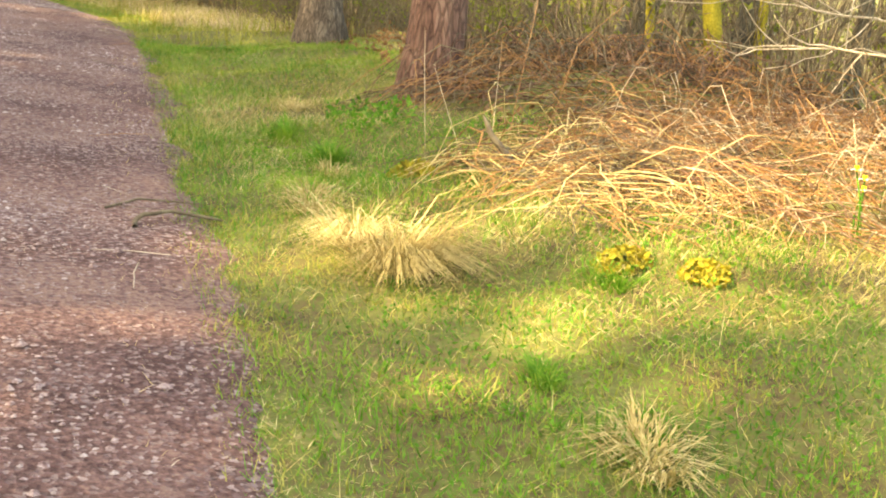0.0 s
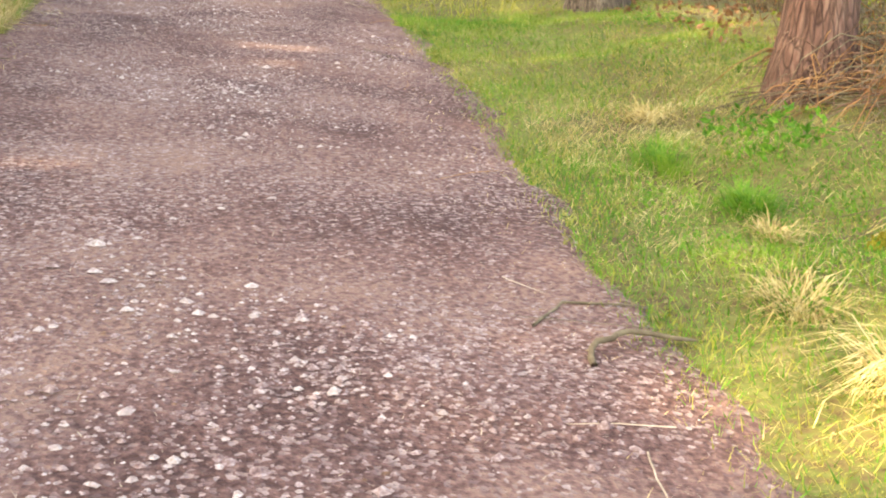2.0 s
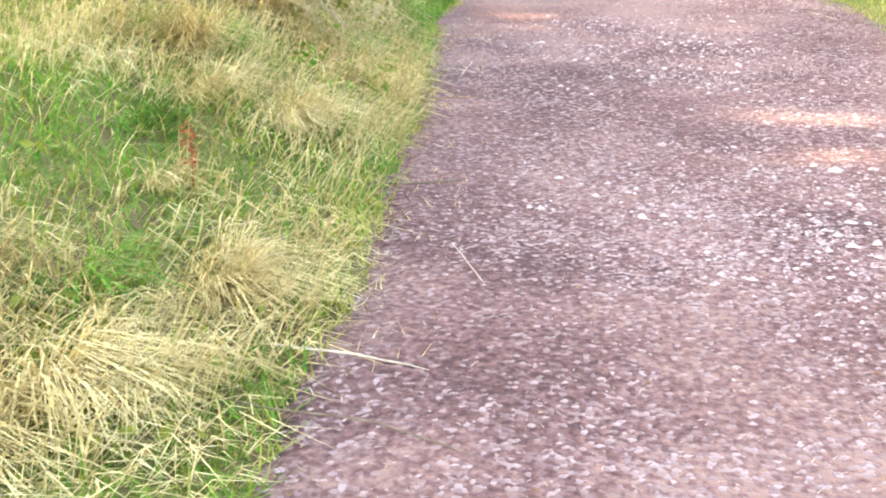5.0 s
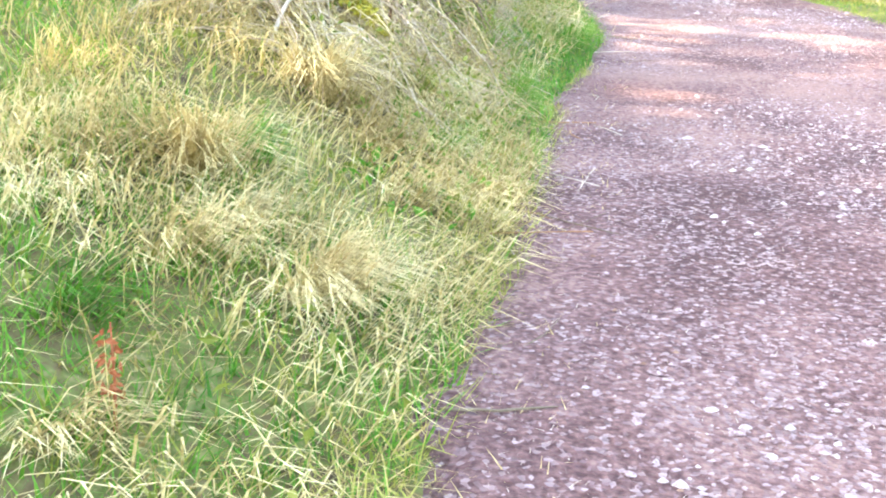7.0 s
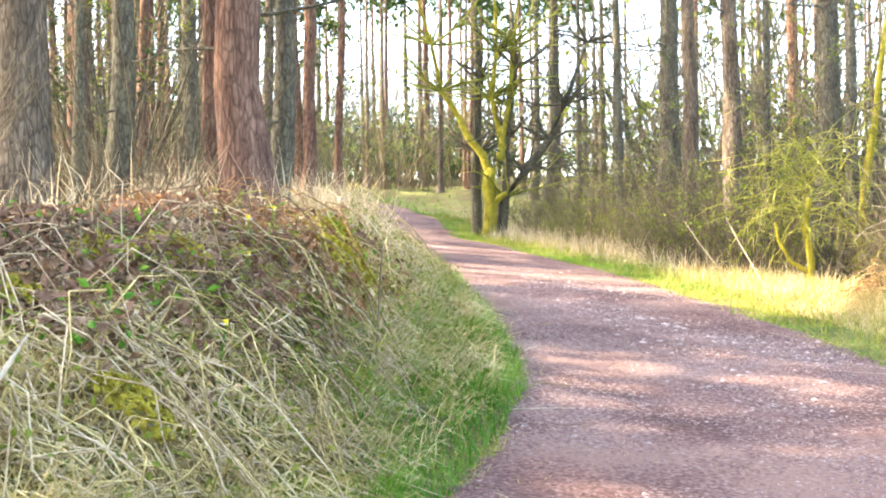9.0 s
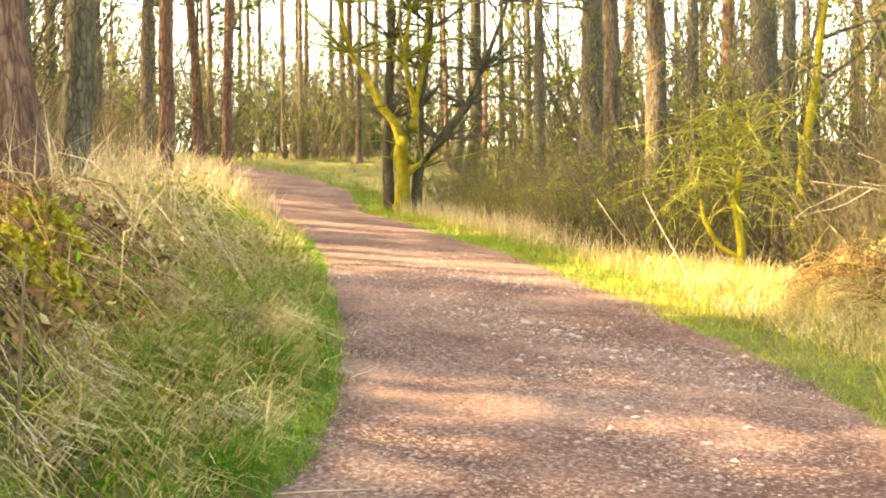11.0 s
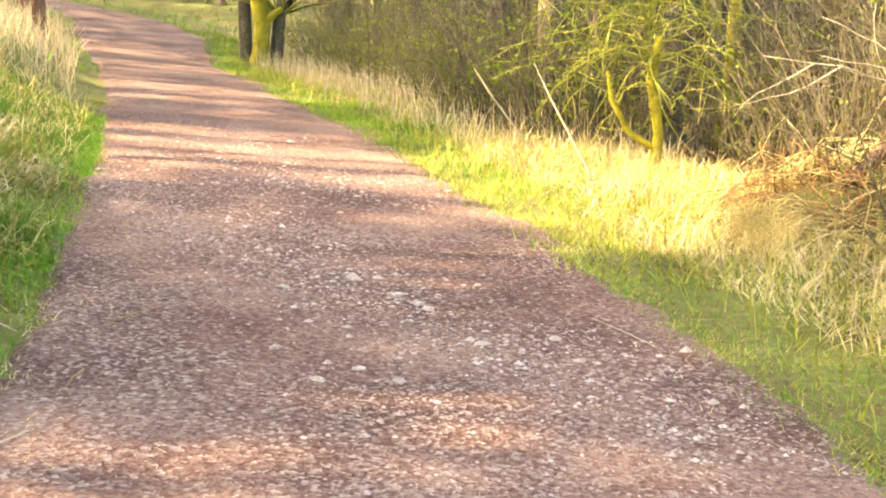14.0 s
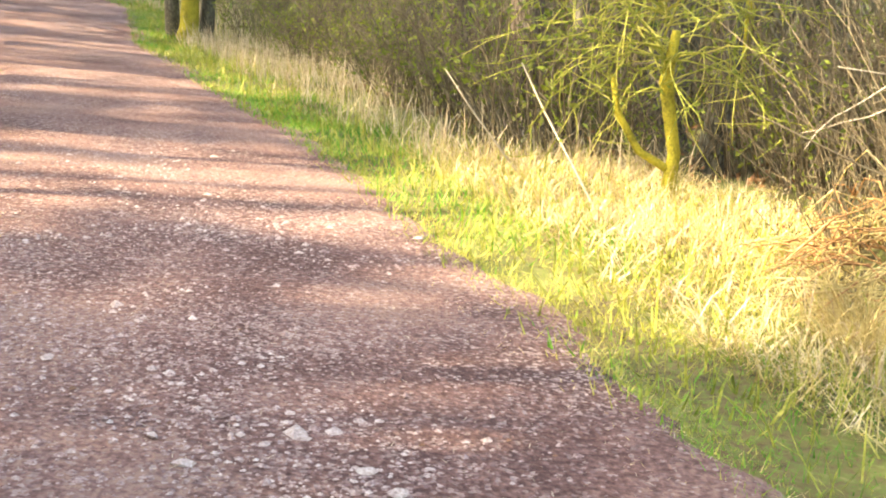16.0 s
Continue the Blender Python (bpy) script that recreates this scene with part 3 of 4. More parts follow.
def on_path(n, y0, y1, margin=0.05):
    y = rng.uniform(y0, y1, n)
    l, r = along(y, LEFT), along(y, RIGHT)
    return l + margin + (r - l - 2 * margin) * rng.uniform(0, 1, n), y


x, y = on_path(46000, 2.5, 24)
mid = (x - along(y, LEFT)) / (along(y, RIGHT) - along(y, LEFT))
keep = ripple(x, y, 1.6, 2.0) + 0.5 * ripple(x, y, 4.3, 1.0) - 1.6 * np.abs(mid - 0.5) + rng.normal(0, 0.32, len(x)) > -0.25
x, y = x[keep], y[keep]
tagged(pebbles("gravel", x, y, rng.gamma(2.4, 0.0026, len(x)) + 0.003, M_CHIP), "small reddish and grey gravel chips on the path", "gravel", kind="stuff")
x, y = on_path(19000, 2.5, 26)
mid = (x - along(y, LEFT)) / (along(y, RIGHT) - along(y, LEFT))
keep = ripple(x, y, 1.6, 2.0) + 0.7 * ripple(x, y, 5.1, 0.6) - 2.2 * np.abs(mid - 0.5) + rng.normal(0, 0.35, len(x)) > 0.1
tagged(pebbles("pale_gravel", x[keep], y[keep], rng.gamma(1.8, 0.0036, keep.sum()) + 0.004, M_STONE), "scattered pale stone chips on the path", "gravel", kind="stuff")


def stone(seed, s):
    rnd = np.random.default_rng(seed)
    bm = bmesh.new()
    bmesh.ops.create_icosphere(bm, subdivisions=1, radius=1)
    for v in bm.verts:
        k = 1 + 0.3 * noise.noise(v.co * 1.4 + Vector((seed, 0, 0))) + rnd.normal(0, 0.14)
        v.co = Vector((v.co.x * k * 1.25, v.co.y * k * 0.85, v.co.z * k * 0.38)) * s
    me = bpy.data.meshes.new("stone")
    bm.to_mesh(me)
    bm.free()
    me.materials.append(M_STONE)
    return tagged(new("stone", me), "pale angular stone lying on the gravel path", "stone", "stones on the path")


for k, (x, y, s) in enumerate(((-0.49, 4.34, 0.05), (-0.65, 5.01, 0.022), (0.29, 4.9, 0.018), (-1.11, 5.19, 0.026), (-0.96, 17.58, 0.05), (-1.52, 17.61, 0.045),
                               (-1.84, 20.11, 0.05), (-2.19, 18.99, 0.05), (-2.06, 19.16, 0.04), (-2.41, 19.33, 0.05), (-1.9, 19.06, 0.05), (-1.38, 19.96, 0.025),
                               (-2.54, 20.26, 0.055), (-1.9, 20.17, 0.06), (-2.67, 20.44, 0.04), (-2.0, 20.3, 0.05), (-0.84, 6.95, 0.03), (-1.03, 7.17, 0.026),
                               (-1.04, 6.77, 0.025), (-1.33, 6.36, 0.03), (-2.39, 10.0, 0.02), (-1.18, 13.34, 0.04), (-1.6, 17.9, 0.035), (-1.2, 17.2, 0.04))):
    s *= 0.62
    ob = stone(k, s)
    ob.matrix_basis = pose(x, y, float(ground_z(x, y)) + 0.012 + s * 0.08, k * 31 % 14 - 7, 0, k * 47)


def stick(points, r, mat, label, name="stick"):
    """A crooked stick through places given as x, y and height over the ground."""
    line = []
    for k in range(len(points) - 1):
        a, b = np.array(points[k]), np.array(points[k + 1])
        for f in (0, 0.35, 0.7):
            p = a + (b - a) * f
            line.append((p[0] + rng.normal(0, r * 0.5), p[1] + rng.normal(0, r * 0.5), float(ground_z(p[0], p[1])) + p[2], r))
    p = points[-1]
    line.append((p[0], p[1], float(ground_z(p[0], p[1])) + p[2], r * 0.5))
    line = [(*q[:3], q[3] * (1 - 0.4 * i / len(line))) for i, q in enumerate(line)]
    return tagged(tube_object(name, [line], mat, 7), label, "stick", "sticks")


stick(((0.12, 5.28, 0.02), (0.16, 5.42, 0.045), (0.3, 5.5, 0.05), (0.52, 5.5, 0.02)), 0.012, M_TWIG, "curved brown stick lying at the path's edge")
stick(((0.0, 5.6, 0.02), (0.15, 5.82, 0.02), (0.45, 5.8, 0.02)), 0.006, M_TWIG, "thin brown twig on the gravel")
stick(((-2.85, 8.12, 0.04), (-2.6, 8.1, 0.03), (-2.4, 8.05, 0.015)), 0.004, M_PALE, "pale broken stick at the path's edge")
stick(((-2.9, 7.75, 0.05), (-2.5, 7.72, 0.03), (-2.25, 7.6, 0.02)), 0.003, M_TWIG, "thin pale twig across the edge")
stick(((-2.65, 7.2, 0.03), (-2.35, 7.0, 0.02), (-2.2, 6.85, 0.02)), 0.006, M_TWIG, "thin brown twig on the gravel")
stick(((-2.75, 9.75, 0.02), (-2.6, 9.78, 0.02), (-2.45, 9.86, 0.015)), 0.005, M_TWIG, "dark twig at the grass edge")
stick(((-3.95, 11.9, 0.05), (-3.85, 12.2, 0.42)), 0.011, M_PALE, "stout dry stem standing in the bank")
stick(((2.02, 5.75, 0.02), (1.88, 5.95, 0.3)), 0.022, M_TWIG, "short brown cut branch leaning in the dry grass")
stick(((0.55, 22.6, 0.0), (0.75, 22.4, 0.35), (1.3, 22.8, 0.75)), 0.06, M_REDBARK, "broken orange-barked branch in the brush")
stick(((1.6, 22.2, 0.1), (0.2, 22.4, 0.7), (-0.3, 22.6, 0.95)), 0.006, M_TWIG, "long bleached branch leaning over the brush")
stick(((2.4, 22.0, 0.2), (1.5, 22.4, 0.65), (0.5, 22.2, 0.15)), 0.011, M_PALE, "long bleached branch leaning over the brush")
stick(((1.2, 21.2, 0.0), (1.45, 21.4, 1.3)), 0.008, M_PALE, "upright dry stem in the brush")
stick(((-0.7, 24.6, 0.0), (-1.2, 24.9, 0.9)), 0.009, M_PALE, "leaning dry stem in the tall grass")
stick(((-1.1, 25.6, 0.0), (-1.7, 25.3, 0.8)), 0.009, M_PALE, "leaning dry stem in the tall grass")
stick(((-5.6, 14.6, 0.1), (-5.0, 14.4, 0.22), (-4.4, 14.0, 0.1)), 0.014, M_CANE, "fallen brown branch lying on the bank")
stick(((-4.3, 14.0, 0.0), (-4.0, 13.8, 0.6)), 0.007, M_TWIG, "thin bent stem on the bank")
stick(((-3.5, 15.0, 0.0), (-3.45, 15.0, 0.75)), 0.007, M_TWIG, "thin upright stem on the bank")
stick(((2.3, 6.2, 0.1), (2.75, 6.9, 0.5), (3.3, 7.4, 0.85)), 0.0038, M_CANE, "long brown cane arching out of the brush")
stick(((2.2, 6.5, 0.05), (2.6, 7.3, 0.6), (3.0, 8.2, 1.05)), 0.0038, M_CANE, "long brown cane arching out of the brush")
stick(((1.75, 6.6, 0.0), (1.75, 6.75, 0.75)), 0.0026, M_HAY, "upright dry stem by the pine")
stick(((1.95, 6.5, 0.0), (1.8, 6.7, 0.55)), 0.0026, M_HAY, "upright dry stem by the pine")
stick(((2.1, 6.5, 0.0), (2.2, 6.7, 0.6)), 0.0026, M_HAY, "upright dry stem by the pine")


for k in range(46):
    side = k % 2
    y = rng.uniform(4.5, 20)
    e = float(along(y, LEFT)) + rng.uniform(0.0, 0.5) if side else float(along(y, RIGHT)) - rng.uniform(0.0, 0.45)
    a, ln = rng.uniform(0, 6.28), rng.uniform(0.08, 0.3)
    dx, dy = math.cos(a) * ln, math.sin(a) * ln
    stick(((e - dx, y - dy, 0.014), (e + rng.normal(0, 0.02), y + rng.normal(0, 0.02), 0.02), (e + dx, y + dy, 0.014)), rng.uniform(0.0015, 0.0035), (M_TWIG, M_PALE, M_CANE)[k % 3], "thin dry twig on the path's littered edge")
x, y = on_path(260, 4, 22)
tagged(pebbles("cone_scraps", x, y, rng.uniform(0.006, 0.014, 260), M_BROWN), "dark scraps of cone and bark on the path", "litter", kind="stuff")


def dead_bough(x, y, z, turn, length, seed):
    """A bleached crooked bough hanging in the thicket, rooted behind it."""
    rnd = np.random.default_rng(seed)
    root = new("dead_bough")
    root.matrix_basis = pose(x, y, float(ground_z(x, y)), 0, 0, turn)
    stem = [(0, 0, -0.05, 0.012), (0.02, 0, z * 0.6, 0.011)] + wander(rnd, (0.05, 0, z), (1, 0, 0.1), length, 0.010, 0.003, 9, 0.32)
    side = [wander(rnd, stem[k][:3], (1, rnd.normal(0, 0.7), rnd.normal(0.1, 0.6)), length * rnd.uniform(0.25, 0.6), 0.006, 0.002, 7, 0.38) for k in (3, 4, 5, 6, 7, 8)]
    tube_object("stem", [stem], M_PALE, 6, root)
    tube_object("twigs", side, M_PALE, 5, root)
    return tagged(root, "bleached crooked dead bough hanging over the brush", "branch", "dead boughs")


for k, q in enumerate(((5.6, 7.6, 0.75, 175, 2.0), (5.9, 8.0, 1.0, 190, 2.2), (5.2, 6.9, 0.55, 160, 1.4), (2.2, 22.6, 0.5, 170, 1.7), (1.9, 23.4, 0.9, 185, 1.6))):
    dead_bough(*q, 70 + k)


# ---- brush heaps ----
def heap(x0, y0, rx, ry, h, n, mats, label, seed, turn=0.0, thick=0.0045):
    """A heap of arched dry canes."""
    rnd = np.random.default_rng(seed)
    root = new("brush_heap")
    root.matrix_basis = pose(x0, y0, float(ground_z(x0, y0)), 0, 0, 0)
    z0 = float(ground_z(x0, y0))
    for k, mat in enumerate(mats):
        lines = []
        for i in range(n // len(mats)):
            a, s = rnd.uniform(0, 6.28), math.sqrt(rnd.uniform(0, 1))
            px_, py_ = rx * s * math.cos(a), ry * s * math.sin(a)
            top = h * (1 - s * s)
            d = radians(turn) + rnd.normal(0, 0.85)
            ln, arch = rnd.uniform(0.3, 1.1), rnd.uniform(0.0, 0.18) if i % 14 else rnd.uniform(0.2, 0.42)
            line = []
            for f in (-0.5, -0.3, -0.1, 0.1, 0.3, 0.5):
                qx, qy = px_ + math.cos(d) * ln * f + rnd.normal(0, 0.03), py_ + math.sin(d) * ln * f + rnd.normal(0, 0.03)
                gzz = float(ground_z(x0 + qx, y0 + qy)) - z0
                line.append((qx, qy, max(gzz + 0.02, gzz + top * rnd.uniform(0.6, 1.15) + arch * (1 - 4 * f * f)), thick * (1 - abs(f)) + 0.0012))
            lines.append(line)
        tube_object("canes", lines, mat, 3, root)
    mound = []
    for i in range(14):
        for j in range(14):
            u, v = (i / 13 * 2 - 1), (j / 13 * 2 - 1)
            s = min(1.0, u * u + v * v)
            mound.append((u * rx, v * ry, float(ground_z(x0 + u * rx, y0 + v * ry)) - z0 + (h * 0.8) * (1 - s) - 0.04 + 0.03 * math.sin(9 * u + 7 * v)))
    mesh_object("litter", mound, grid_faces(14, 14), M_SOIL, root, smooth=True)
    return tagged(root, label, "brush")


heap(4.1, 5.7, 1.75, 1.6, 0.26, 1700, (M_CANE, M_BROWN, M_CANE, M_TWIG, M_HAY), "heap of orange-brown dead bramble canes", 1, -55, 0.0021)
heap(2.55, 5.7, 0.9, 1.0, 0.08, 520, (M_STRAW, M_CANE, M_TWIG), "thin spread of dry canes over the verge", 8, -50, 0.0018)
heap(3.7, 8.3, 1.7, 1.1, 0.38, 1000, (M_TWIG, M_CANE, M_BROWN), "dark brown tangle of dead bramble", 2, 20, 0.0035)
heap(1.2, 22.7, 1.2, 1.0, 0.5, 520, (M_STRAW, M_CANE), "heap of sunlit dry brushwood beside the path", 3, 10)
heap(-4.3, 14.5, 0.8, 1.5, 0.14, 520, (M_BROWN, M_TWIG, M_HAY), "tangled dead stalks over the bank", 4, 60, 0.003)
heap(-3.95, 12.6, 0.55, 0.95, 0.05, 480, (M_HAY, M_STRAW), "pale flattened dead stalks on the bank", 5, -55, 0.003)
heap(-3.7, 13.4, 0.5, 0.8, 0.08, 300, (M_HAY, M_STRAW), "pale flattened dead stalks on the bank", 9, 80, 0.003)
heap(-4.0, 15.2, 0.55, 1.9, 0.05, 340, (M_STRAW, M_OLIVE), "long bleached stalks fallen over the bank", 10, 20, 0.003)
heap(-4.35, 18.6, 0.5, 1.7, 0.06, 460, (M_HAY, M_STRAW), "long bleached stalks fallen over the bank", 11, 10, 0.003)
heap(-4.9, 14.8, 0.8, 1.7, 0.05, 380, (M_HAY, M_CANE, M_TWIG), "straggling dead stalks on top of the bank", 12, 30, 0.0028)
heap(-4.6, 16.4, 0.9, 1.4, 0.16, 380, (M_BROWN, M_CANE), "tangled brown stalks over the bank", 6, 40, 0.003)


# ---- grass ----
def leaf_litter(name, x, y, size, mat, label, category="leaves", lift=0.05):
    rnd = np.random.default_rng(len(x))
    pts = np.stack([x, y, ground_z(x, y) + rnd.uniform(0.01, lift, len(x))], 1)
    return tagged(leaf_mesh(name, pts, size, mat, rnd), label, category, kind="stuff")


def strip(n, y0, y1, side, d0, d1, power=1.0):
    """Places beside the path, between two distances from its edge."""
    y = rng.uniform(y0, y1, n)
    d = d0 + (d1 - d0) * rng.uniform(0, 1, n) ** power
    e = along(y, RIGHT if side > 0 else LEFT)
    return e + side * d, y


def sward(name, n, y0, y1, side, d0, d1, h0, h1, width, lean, mat, label, patch=None, power=1.0, category="grass", flow=None):
    x, y = strip(n, y0, y1, side, d0, d1, power)
    if patch:
        s, k, lim = patch
        keep = ripple(x, y, s, k) + rng.normal(0, 0.35, n) > lim
        x, y = x[keep], y[keep]
    n = len(x)
    ob = blade_mesh(name, x, y, rng.uniform(h0, h1, n), rng.uniform(0.6, 1.4, n) * width, np.clip(rng.normal(lean, 0.35, n), 0.05, 1.5), mat, None if flow is None else rng.normal(radians(flow), 0.8, n), simple=h1 < 0.19)
    return tagged(ob, label, category, kind="stuff")


sward("short_grass", 90000, 1.8, 14, 1, -0.08, 2.3, 0.02, 0.085, 0.0055, 0.95, M_GREEN, "short bright green grass verge", (1.9, 0.5, -0.35))
sward("short_grass", 26000, 12, 22, 1, -0.1, 1.3, 0.02, 0.09, 0.006, 0.95, M_GREEN, "short bright green grass verge", (2.1, 0.5, -0.1))
sward("olive_grass", 22000, 13, 24, 1, -0.15, 1.5, 0.02, 0.1, 0.006, 1.0, M_OLIVE, "short yellowing grass on the verge", (2.7, 1.5, -0.3))
sward("short_grass", 22000, 21, 46, 1, -0.15, 1.1, 0.04, 0.14, 0.012, 0.8, M_GREEN, "short bright green grass verge", (1.6, 0.5, -0.05))
sward("olive_grass", 16000, 21, 46, 1, -0.2, 1.3, 0.04, 0.16, 0.012, 0.9, M_OLIVE, "short yellowing grass on the verge", (2.1, 1.5, -0.2))
sward("olive_grass", 80000, 1.8, 14, 1, -0.12, 2.8, 0.02, 0.09, 0.0055, 1.05, M_OLIVE, "mixed olive grass on the verge", (2.3, 2.5, -0.3))
sward("olive_grass", 9000, 14, 46, 1, 0.2, 2.6, 0.08, 0.3, 0.01, 0.7, M_OLIVE, "mixed olive grass on the verge", (1.7, 2.5, -0.3))
sward("flattened_straw", 46000, 1.8, 13, 1, 0.0, 3.0, 0.03, 0.11, 0.0038, 1.35, M_STRAW, "flattened dry grass among the green", (1.6, 4.2, -0.25))
sward("straw_drift", 26000, 2.0, 9.5, 1, 0.2, 3.2, 0.06, 0.2, 0.0036, 1.4, M_STRAW, "drifts of flattened bleached grass on the verge", (1.3, 2.9, 0.15), flow=-60)
sward("leafy_turf", 30000, 1.8, 10, 1, 0.1, 2.6, 0.03, 0.1, 0.009, 0.75, M_GREEN, "clumps of broad-bladed green grass on the verge", (2.6, 5.5, 0.35))
sward("dry_grass", 12000, 15.5, 27, 1, 0.6, 2.8, 0.1, 0.38, 0.006, 1.05, M_STRAW, "tall sunlit dry grass at the wood's edge", (1.5, 1.2, -0.3))
sward("dry_grass", 13000, 15.5, 27, 1, 0.7, 2.9, 0.12, 0.4, 0.008, 1.35, M_HAY, "bleached fallen grass at the wood's edge", (2.6, 3.2, -0.15))
sward("olive_grass", 5000, 16, 27, 1, 0.6, 2.6, 0.1, 0.3, 0.007, 0.8, M_OLIVE, "yellow-green grass among the dry stalks", (2.9, 0.2, 0.1))
sward("dry_grass", 4200, 26, 46, 1, 0.7, 2.8, 0.15, 0.6, 0.01, 0.6, M_HAY, "tall pale dry grass at the wood's edge", (1.2, 1.2, -0.4))
sward("short_grass", 34000, 5, 13, -1, -0.06, 2.4, 0.04, 0.17, 0.009, 0.9, M_GREEN, "green grass on the bank", (1.7, 3.3, -0.1))
sward("short_grass", 20000, 12, 26, -1, -0.06, 0.9, 0.05, 0.18, 0.01, 0.8, M_GREEN, "green grass at the foot of the bank", (1.6, 1.3, -0.4))
sward("olive_grass", 22000, 5, 13.5, -1, -0.1, 2.8, 0.06, 0.185, 0.008, 1.0, M_OLIVE, "mixed olive grass on the bank", (2.0, 0.7, -0.3))
sward("olive_grass", 15000, 13, 27, -1, 0.0, 2.6, 0.06, 0.185, 0.008, 0.95, M_OLIVE, "mixed olive grass on the bank", (1.5, 0.7, -0.3))
sward("flattened_straw", 9500, 5, 13.5, -1, 0.1, 2.6, 0.12, 0.36, 0.006, 1.2, M_STRAW, "long flattened dry grass on the bank", (1.9, 5.1, -0.05), flow=-40)
sward("flattened_straw", 10000, 12.5, 27, -1, 0.1, 2.8, 0.12, 0.4, 0.008, 1.1, M_STRAW, "dry grass on the bank", (1.5, 2.1, -0.15))
sward("dry_grass", 4400, 15.5, 27, -1, 0.9, 3.8, 0.18, 0.8, 0.008, 0.75, M_HAY, "tall dry feathery grass on top of the bank", (1.9, 0.3, 0.0))
sward("dry_grass", 3000, 27, 42, -1, 0.3, 3.5, 0.25, 0.7, 0.012, 0.5, M_HAY, "tall dry grass beside the far path", (1.1, 0.3, -0.3))
sward("edge_litter", 9000, 2, 26, 1, -0.4, 0.15, 0.03, 0.09, 0.005, 1.45, M_STRAW, "dry grass litter along the path's edge", None)
sward("edge_litter", 9000, 5, 26, -1, -0.4, 0.15, 0.03, 0.1, 0.005, 1.45, M_STRAW, "dry grass litter along the path's edge", None)
sward("edge_grass", 16000, 2, 28, 1, -0.12, 0.2, 0.02, 0.07, 0.007, 0.9, M_OLIVE, "short grass creeping over the path's edge", (5.0, 1.0, -0.1), 0.75)
sward("edge_grass", 16000, 5, 28, -1, -0.12, 0.2, 0.02, 0.07, 0.007, 0.9, M_OLIVE, "short grass creeping over the path's edge", (5.0, 2.0, -0.1), 0.75)
sward("straw_patch", 14000, 12.5, 21, -1, 0.15, 1.6, 0.12, 0.35, 0.0065, 1.3, M_STRAW, "bleached dead grass over the bank", (2.2, 2.1, -0.1), flow=-15)
sward("straw_patch", 30000, 5, 13, -1, 0.0, 1.8, 0.1, 0.34, 0.006, 1.35, M_STRAW, "pale flattened grass over the bank", (2.6, 1.1, -0.1), flow=-25)
x, y = strip(3600, 12, 22, -1, 0.15, 1.3)
leaf_litter("bramble_leaves", x, y, 0.018, M_LEAF, "yellow-green bramble leaves over the bank", lift=0.3)
x, y = on_path(6500, 3, 25)
tagged(blade_mesh("straw_litter", x, y, rng.uniform(0.015, 0.05, 6500), np.full(6500, 0.0035), rng.uniform(1.4, 1.52, 6500), M_PALE, lift=0.012), "bits of straw and twig strewn over the path", "litter", kind="stuff")
sward("forest_grass", 5000, 44, 60, 1, 0.0, 9, 0.08, 0.25, 0.02, 0.7, M_GREEN, "thin green grass under the far pines", (0.5, 0.3, -0.2))
sward("forest_grass", 9000, 27, 60, -1, 0.0, 14, 0.08, 0.25, 0.02, 0.7, M_GREEN, "thin green grass under the far pines", (0.5, 0.3, 0.0))


def tussock(x, y, n, r, h, mat, label, lean=0.9, flow=None):
    lean = min(lean + 0.22, 1.4)
    rnd = np.random.default_rng(int(abs(x * 100 + y * 10)))
    a = rnd.uniform(0, 6.28, n) if flow is None else rnd.normal(radians(flow), 0.75, n)
    s = r * np.sqrt(rnd.uniform(0, 1, n)) * 0.55
    bx, by = x + np.cos(a) * s * rnd.uniform(-0.3, 1, n), y + np.sin(a) * s
    return tagged(blade_mesh("grass_tussock", bx, by, h * rnd.uniform(0.25, 1.15, n), rnd.uniform(0.003, 0.008, n), np.clip(rnd.normal(lean, 0.24, n), 0.2, 1.52), mat, a + rnd.normal(0, 0.4, n), 0.01), label, "grass", "tussocks", "stuff")


